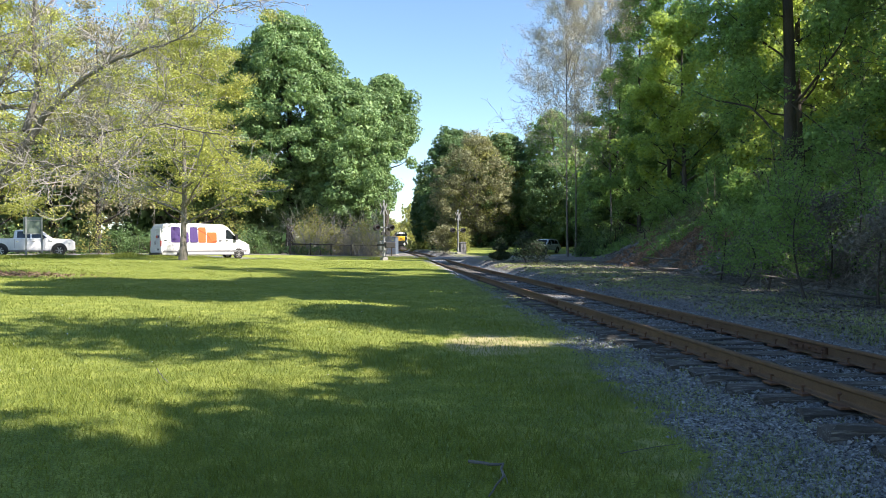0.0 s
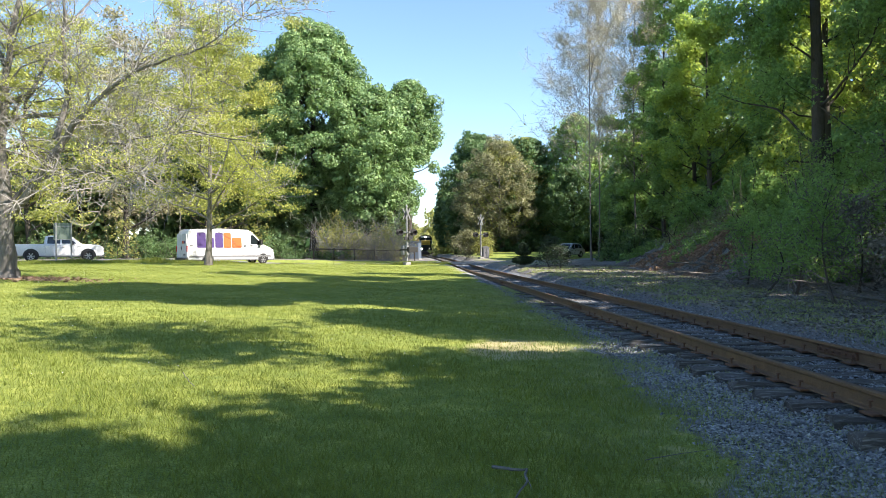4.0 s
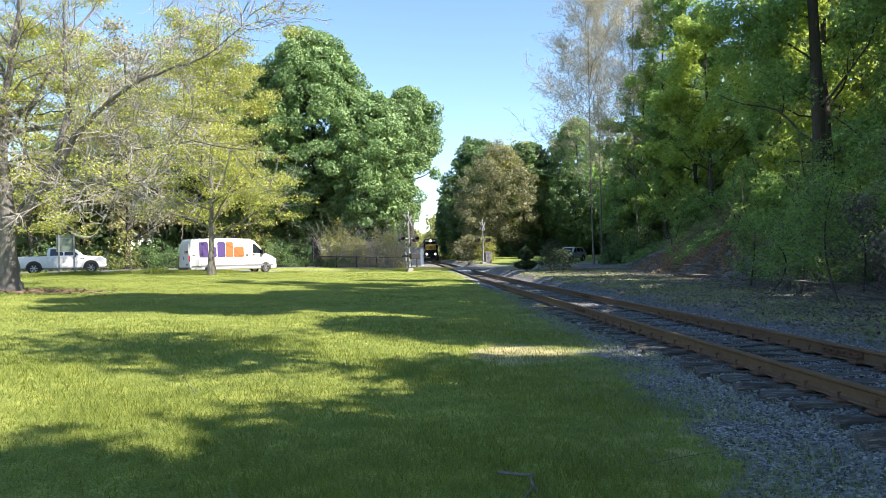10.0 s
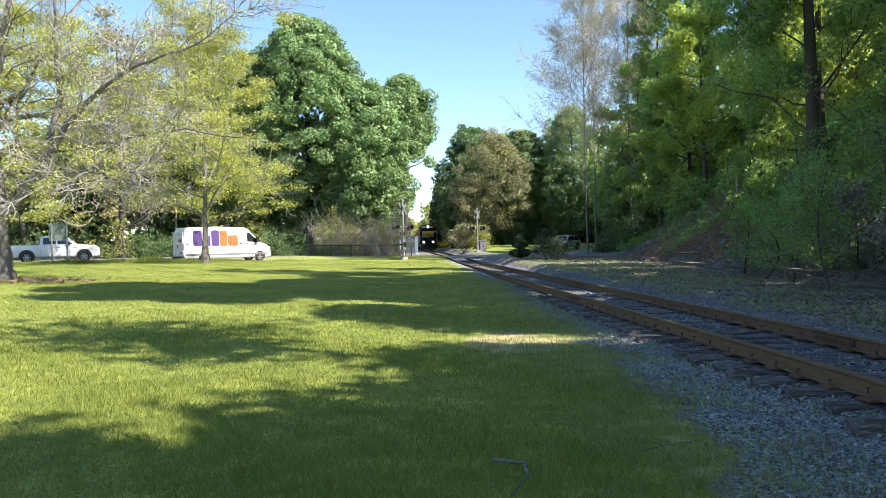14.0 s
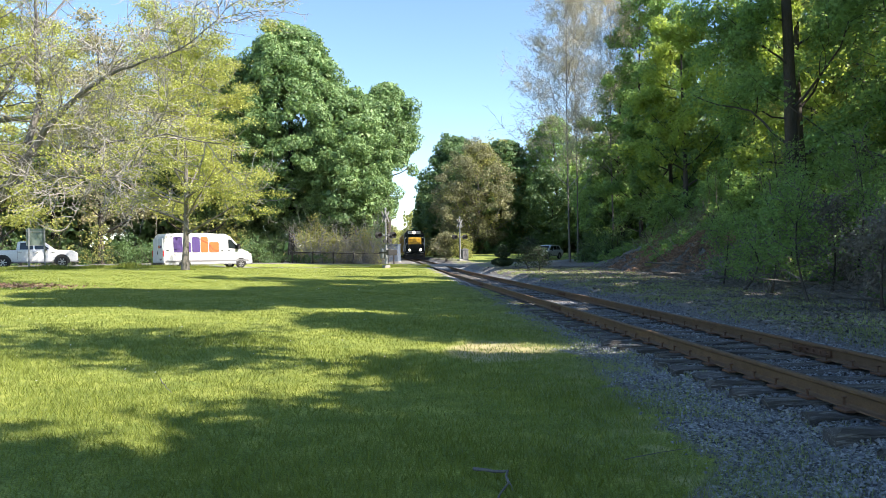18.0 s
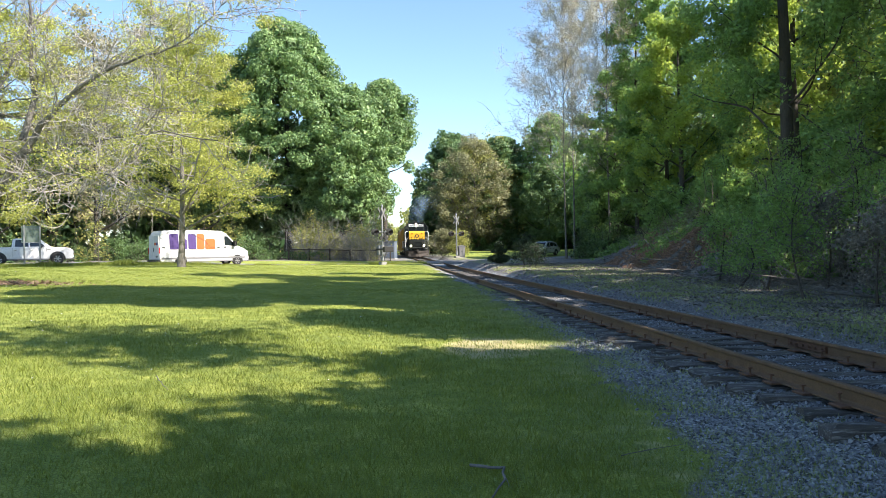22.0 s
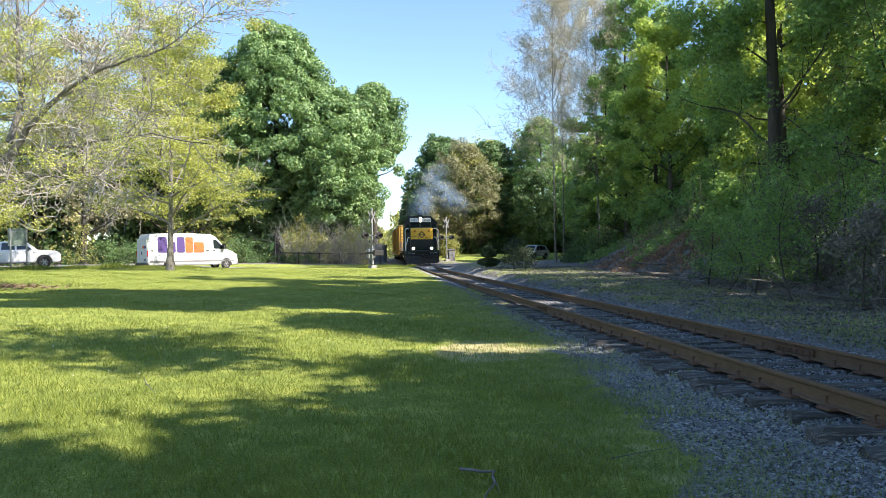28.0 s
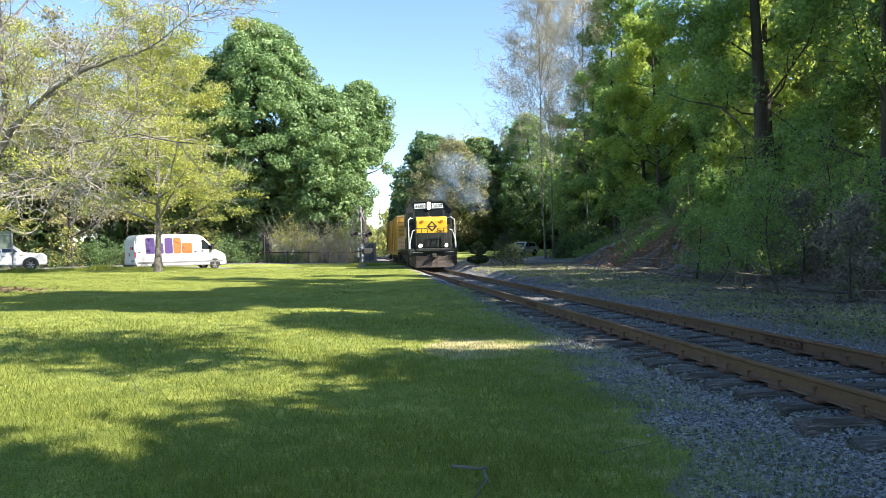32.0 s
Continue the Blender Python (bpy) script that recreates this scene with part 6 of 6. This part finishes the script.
for _i, (_x, _y, _l, _a, _r, _k) in enumerate([(13.2, 30.5, 3.8, 200, 0.05, 4), (14.2, 33.5, 3.2, 172, 0.06, 4), (11.6, 19.0, 2.6, 160, 0.04, 3), (10.9, 15.2, 2.4, 185, 0.045, 3), (12.6, 24.0, 3.0, 20, 0.045, 4), (11.0, 17.0, 1.8, 130, 0.03, 3), (12.0, 27.2, 2.2, 95, 0.035, 3)]):
    _c, _s = math.cos(radians(_a)), math.sin(radians(_a))
    branch_thing("fallen_branch", _x, _y, float(ground_z(_x, _y)) + 0.07, [(-_c * _l / 2, -_s * _l / 2, 0.0), (0, 0, 0.1), (_c * _l / 2, _s * _l / 2, 0.25)], _r, "bare fallen branch on the leaf litter", "branch", 20 + _i, _k)
branch_thing("leaning_branch", 12.4, 31.0, float(ground_z(12.4, 31)), [(0.5, 0, 0.0), (0.3, 0, 0.5), (-0.3, 0.2, 1.2), (-0.6, 0.3, 1.6)], 0.024, "pale bare branch leaning out of the brush", "branch", 30, 4)


def sapling(x, y, h, seed, material, label):
    build_tree(x, y, h, h * 0.36, 0.035, 0.12, 2600, 0.03, material, label, seed, limbs=12, clump=0.16, name="sapling", category="sapling", twigs=3, sub=4, sides=5, bark=M_BARK_DARK, fine=M_BARK, slim=0.6)


for _i, (_x, _y, _h) in enumerate([(11.9, 15.8, 3.0), (12.3, 20.4, 3.4), (12.6, 18.2, 4.2), (13.0, 22.6, 4.6), (11.0, 19.6, 2.9), (10.4, 16.8, 3.2), (11.3, 21.8, 2.4), (11.5, 17.6, 2.6), (12.0, 24.5, 2.6), (10.7, 14.6, 2.3)]):
    sapling(_x, _y, _h, 400 + _i, M_LEAF_CEDAR if _i in (7, 9) else M_LEAF_WOOD, "thin sapling with dull grey-brown foliage at the wood's foot" if _i in (7, 9) else "thin green sapling at the wood's foot")


def topiary():
    """A small dark conifer clipped in two tiers."""
    x, y = 8.35, 50.0
    rng = np.random.default_rng(55)
    root = thing("conifer_bush", pose(x, y, float(ground_z(x, y))), "small dark tiered conifer bush beside the line", "bush")
    np_mesh("trunk", *tubes([limb(rng, (0, 0, -0.05), (0, 0, 1), 1.3, 0.06, 5, 0.05)], 6), M_BARK_DARK, root, smooth=True)
    for nm, z, r, hh, n in (("lower_tier", 0.36, 0.70, 0.27, 4600), ("middle_tier", 0.88, 0.50, 0.17, 2400), ("top_tier", 1.28, 0.30, 0.28, 1600)):
        d = rng.normal(size=(n, 3))
        d /= np.linalg.norm(d, axis=1)[:, None]
        C = d * (rng.uniform(0.4, 1, n) ** 0.5)[:, None] * np.array([r, r, hh]) * (1 + 0.25 * np.sin(np.arctan2(d[:, 1], d[:, 0]) * 5)[:, None]) + np.array([0, 0, z])
        C[:, 2] = np.maximum(C[:, 2], 0.03)
        np_mesh(nm, *leaf_quads(C, 0.035, rng, 0.3, 2.0), M_LEAF_FIR, root)


topiary()
build_tree(9.5, 46.5, 1.9, 0.85, 0.05, 0.1, 2600, 0.035, M_LEAF_FIR, "dark wiry shrub beside the line", 56, limbs=14, clump=0.22, name="shrub", category="shrub", twigs=4, sub=5, sides=5, bark=M_BARK_DARK, fine=M_BARK_DARK)
build_tree(9.75, 44.6, 1.5, 0.75, 0.04, 0.1, 1600, 0.03, M_LEAF_FIR, "low wiry dark shrub beside the line", 57, limbs=12, clump=0.2, name="shrub", category="shrub", twigs=4, sub=5, sides=5, bark=M_BARK_DARK, fine=M_BARK_DARK)
build_tree(8.9, 82.5, 2.8, 1.3, 0.06, 0.05, 6000, 0.05, M_LEAF_OLIVE, "pale bush behind the steel cabinet", 58, limbs=18, clump=0.3, name="bush", category="bush", twigs=3, sub=5, sides=4)
build_tree(7.2, 83.0, 3.0, 1.6, 0.06, 0.05, 6000, 0.05, M_LEAF_VINE, "pale brown bush beside the line", 59, limbs=18, clump=0.3, name="bush", category="bush", twigs=3, sub=5, sides=4)


def scatter():
    rng = np.random.default_rng(71)
    n = 42000
    y = 7 + 44 * rng.uniform(0, 1, n) ** 1.6
    x = 7.0 + rng.uniform(0, 1, n) ** 0.7 * (4.5 + 0.13 * (y - 7)) + 0.0
    C = np.stack([x, y, ground_z(x, y) + 0.012], 1)
    ob = np_mesh("leaf_litter", *leaf_quads(C, 0.026 + 0.0008 * y, rng, 1.6, 1.2), M_LEAF_LITTER)
    tagged(ob, "fallen brown leaves and bark bits", "leaf litter", kind="stuff")
    n = 30000
    y = 7 + 40 * rng.uniform(0, 1, n) ** 1.5
    x = 7.0 + rng.uniform(0, 1, n) * (3.0 + 0.08 * y)
    k = wob(x, y, 1.3) + rng.normal(size=n) * 0.35 > 0.05
    x, y = x[k], y[k]
    n = len(x)
    h, w = rng.uniform(0.03, 0.10, n), (0.003 + 0.0006 * y)
    a = rng.uniform(0, 2 * np.pi, n)
    P = np.stack([x, y, ground_z(x, y) - 0.004], 1)
    S = np.stack([np.cos(a) * w, np.sin(a) * w, np.zeros(n)], 1)
    L = np.stack([rng.normal(size=n) * 0.5, rng.normal(size=n) * 0.5, np.ones(n)], 1) * h[:, None]
    ob = np_mesh("verge_grass", np.stack([P - S, P + S, P + L], 1).reshape(-1, 3), np.arange(3 * n).reshape(-1, 3), M_GRASS_DULL)
    tagged(ob, "thin patchy grass beside the line", "grass", kind="stuff")
    # small white clover and dandelion heads in the lawn
    n = 420
    y = 8 + 46 * rng.uniform(0, 1, n)
    x = rng.uniform(-0.66, 0.02, n) * y
    C = np.stack([x, y, ground_z(x, y) + 0.07], 1)
    ob = np_mesh("lawn_flowers", *leaf_quads(C, 0.009 + 0.0002 * y, rng, 1.0, 1.0), M_SIGNWHITE)
    tagged(ob, "tiny white flower heads in the grass", "flowers", kind="stuff")
    # twigs and small dead branches at the foot of the bank
    paths = []
    for _ in range(620):
        y = 11 + 26 * rng.uniform() ** 1.2
        x = 9.3 + 0.1 * (y - 15) + rng.uniform() ** 0.6 * 4.2
        p = np.array([x, y, float(ground_z(x, y)) + 0.03])
        a = rng.uniform(0, 2 * math.pi)
        paths.append(limb(rng, p, (math.cos(a), math.sin(a), abs(rng.normal()) * 0.18), rng.uniform(0.25, 1.3), rng.uniform(0.006, 0.018), 4, 0.16, 0.0))
    ob = np_mesh("twig_litter", *tubes(paths, 4), M_DEADWOOD)
    tagged(ob, "dead twigs scattered on the leaf litter", "twigs", kind="stuff")
    # bare earth and roots round the old tree
    n = 1500
    a, r = rng.uniform(0, 2 * np.pi, n), np.abs(rng.normal(size=n)) * 1.0
    x, y = -15.1 + np.cos(a) * r * 1.5 + 0.8, 28 + np.sin(a) * r
    C = np.stack([x, y, ground_z(x, y) + 0.03], 1)
    ob = np_mesh("bark_chips", *leaf_quads(C, 0.05, rng, 1.2, 1.3), M_LEAF_DRY)
    tagged(ob, "dry mulch round the foot of the tree", "mulch", kind="stuff")


scatter()


# ---- movement ----
def front_at(t):
    """The locomotive's front along the line at a time."""
    return 183.6 - 3.4715 * t - 0.025 * t * t


def motions():
    times = [i * 0.5 for i in range(65)]
    smoothed = {t: front_at(t) for t in times}
    for ob, back in TRAIN:
        walk(ob, [(t, pose(TRACK_X, smoothed[t] + back, float(rail_z(smoothed[t] + back + 6)))) for t in times])
    # wheels roll without slipping
    fine = [i * 0.1 for i in range(321)]
    ks, vs = list(smoothed), list(smoothed.values())
    run = [float(np.interp(t, ks, vs)) for t in fine]
    for ob, y, r in WHEELS:
        walk(ob, [(t, pose(0, y, r, math.degrees((run[0] - d) / (r * 0.945)), 0, 0)) for t, d in zip(fine, run)])
    # smoke leaves the stack, rises, drifts to the right and thins out
    for ob, t0, dev, k in PUFFS:
        rows = []
        for t in times:
            stack = smoothed[t] + 8.85
            age = t - t0
            if age <= 0:
                rows.append((t, pose(TRACK_X, stack, 2.45 + float(rail_z(stack)))))
            else:
                y0 = float(np.interp(t0, ks, vs)) + 8.85
                rise = (6.0 - 0.2 * max(t0 - 22, 0)) * k * (1 - math.exp(-age / 1.0)) + 0.1 * age
                drift = 0.4 + (0.95 + 0.05 * max(t0 - 22, 0)) * age * k - 0.4 * math.exp(-age)
                sp = 0.2 + 0.5 * min(age, 4) + 0.22 * max(age - 4, 0)
                rows.append((t, pose(TRACK_X + drift + dev[0] * sp, y0 - 1.2 * (1 - math.exp(-age)) + dev[1] * sp, 4.1 + rise + dev[2] * sp * 0.8, 0, 22 * dev[1] * min(age, 4), 0)))
        walk(ob, rows)


motions()
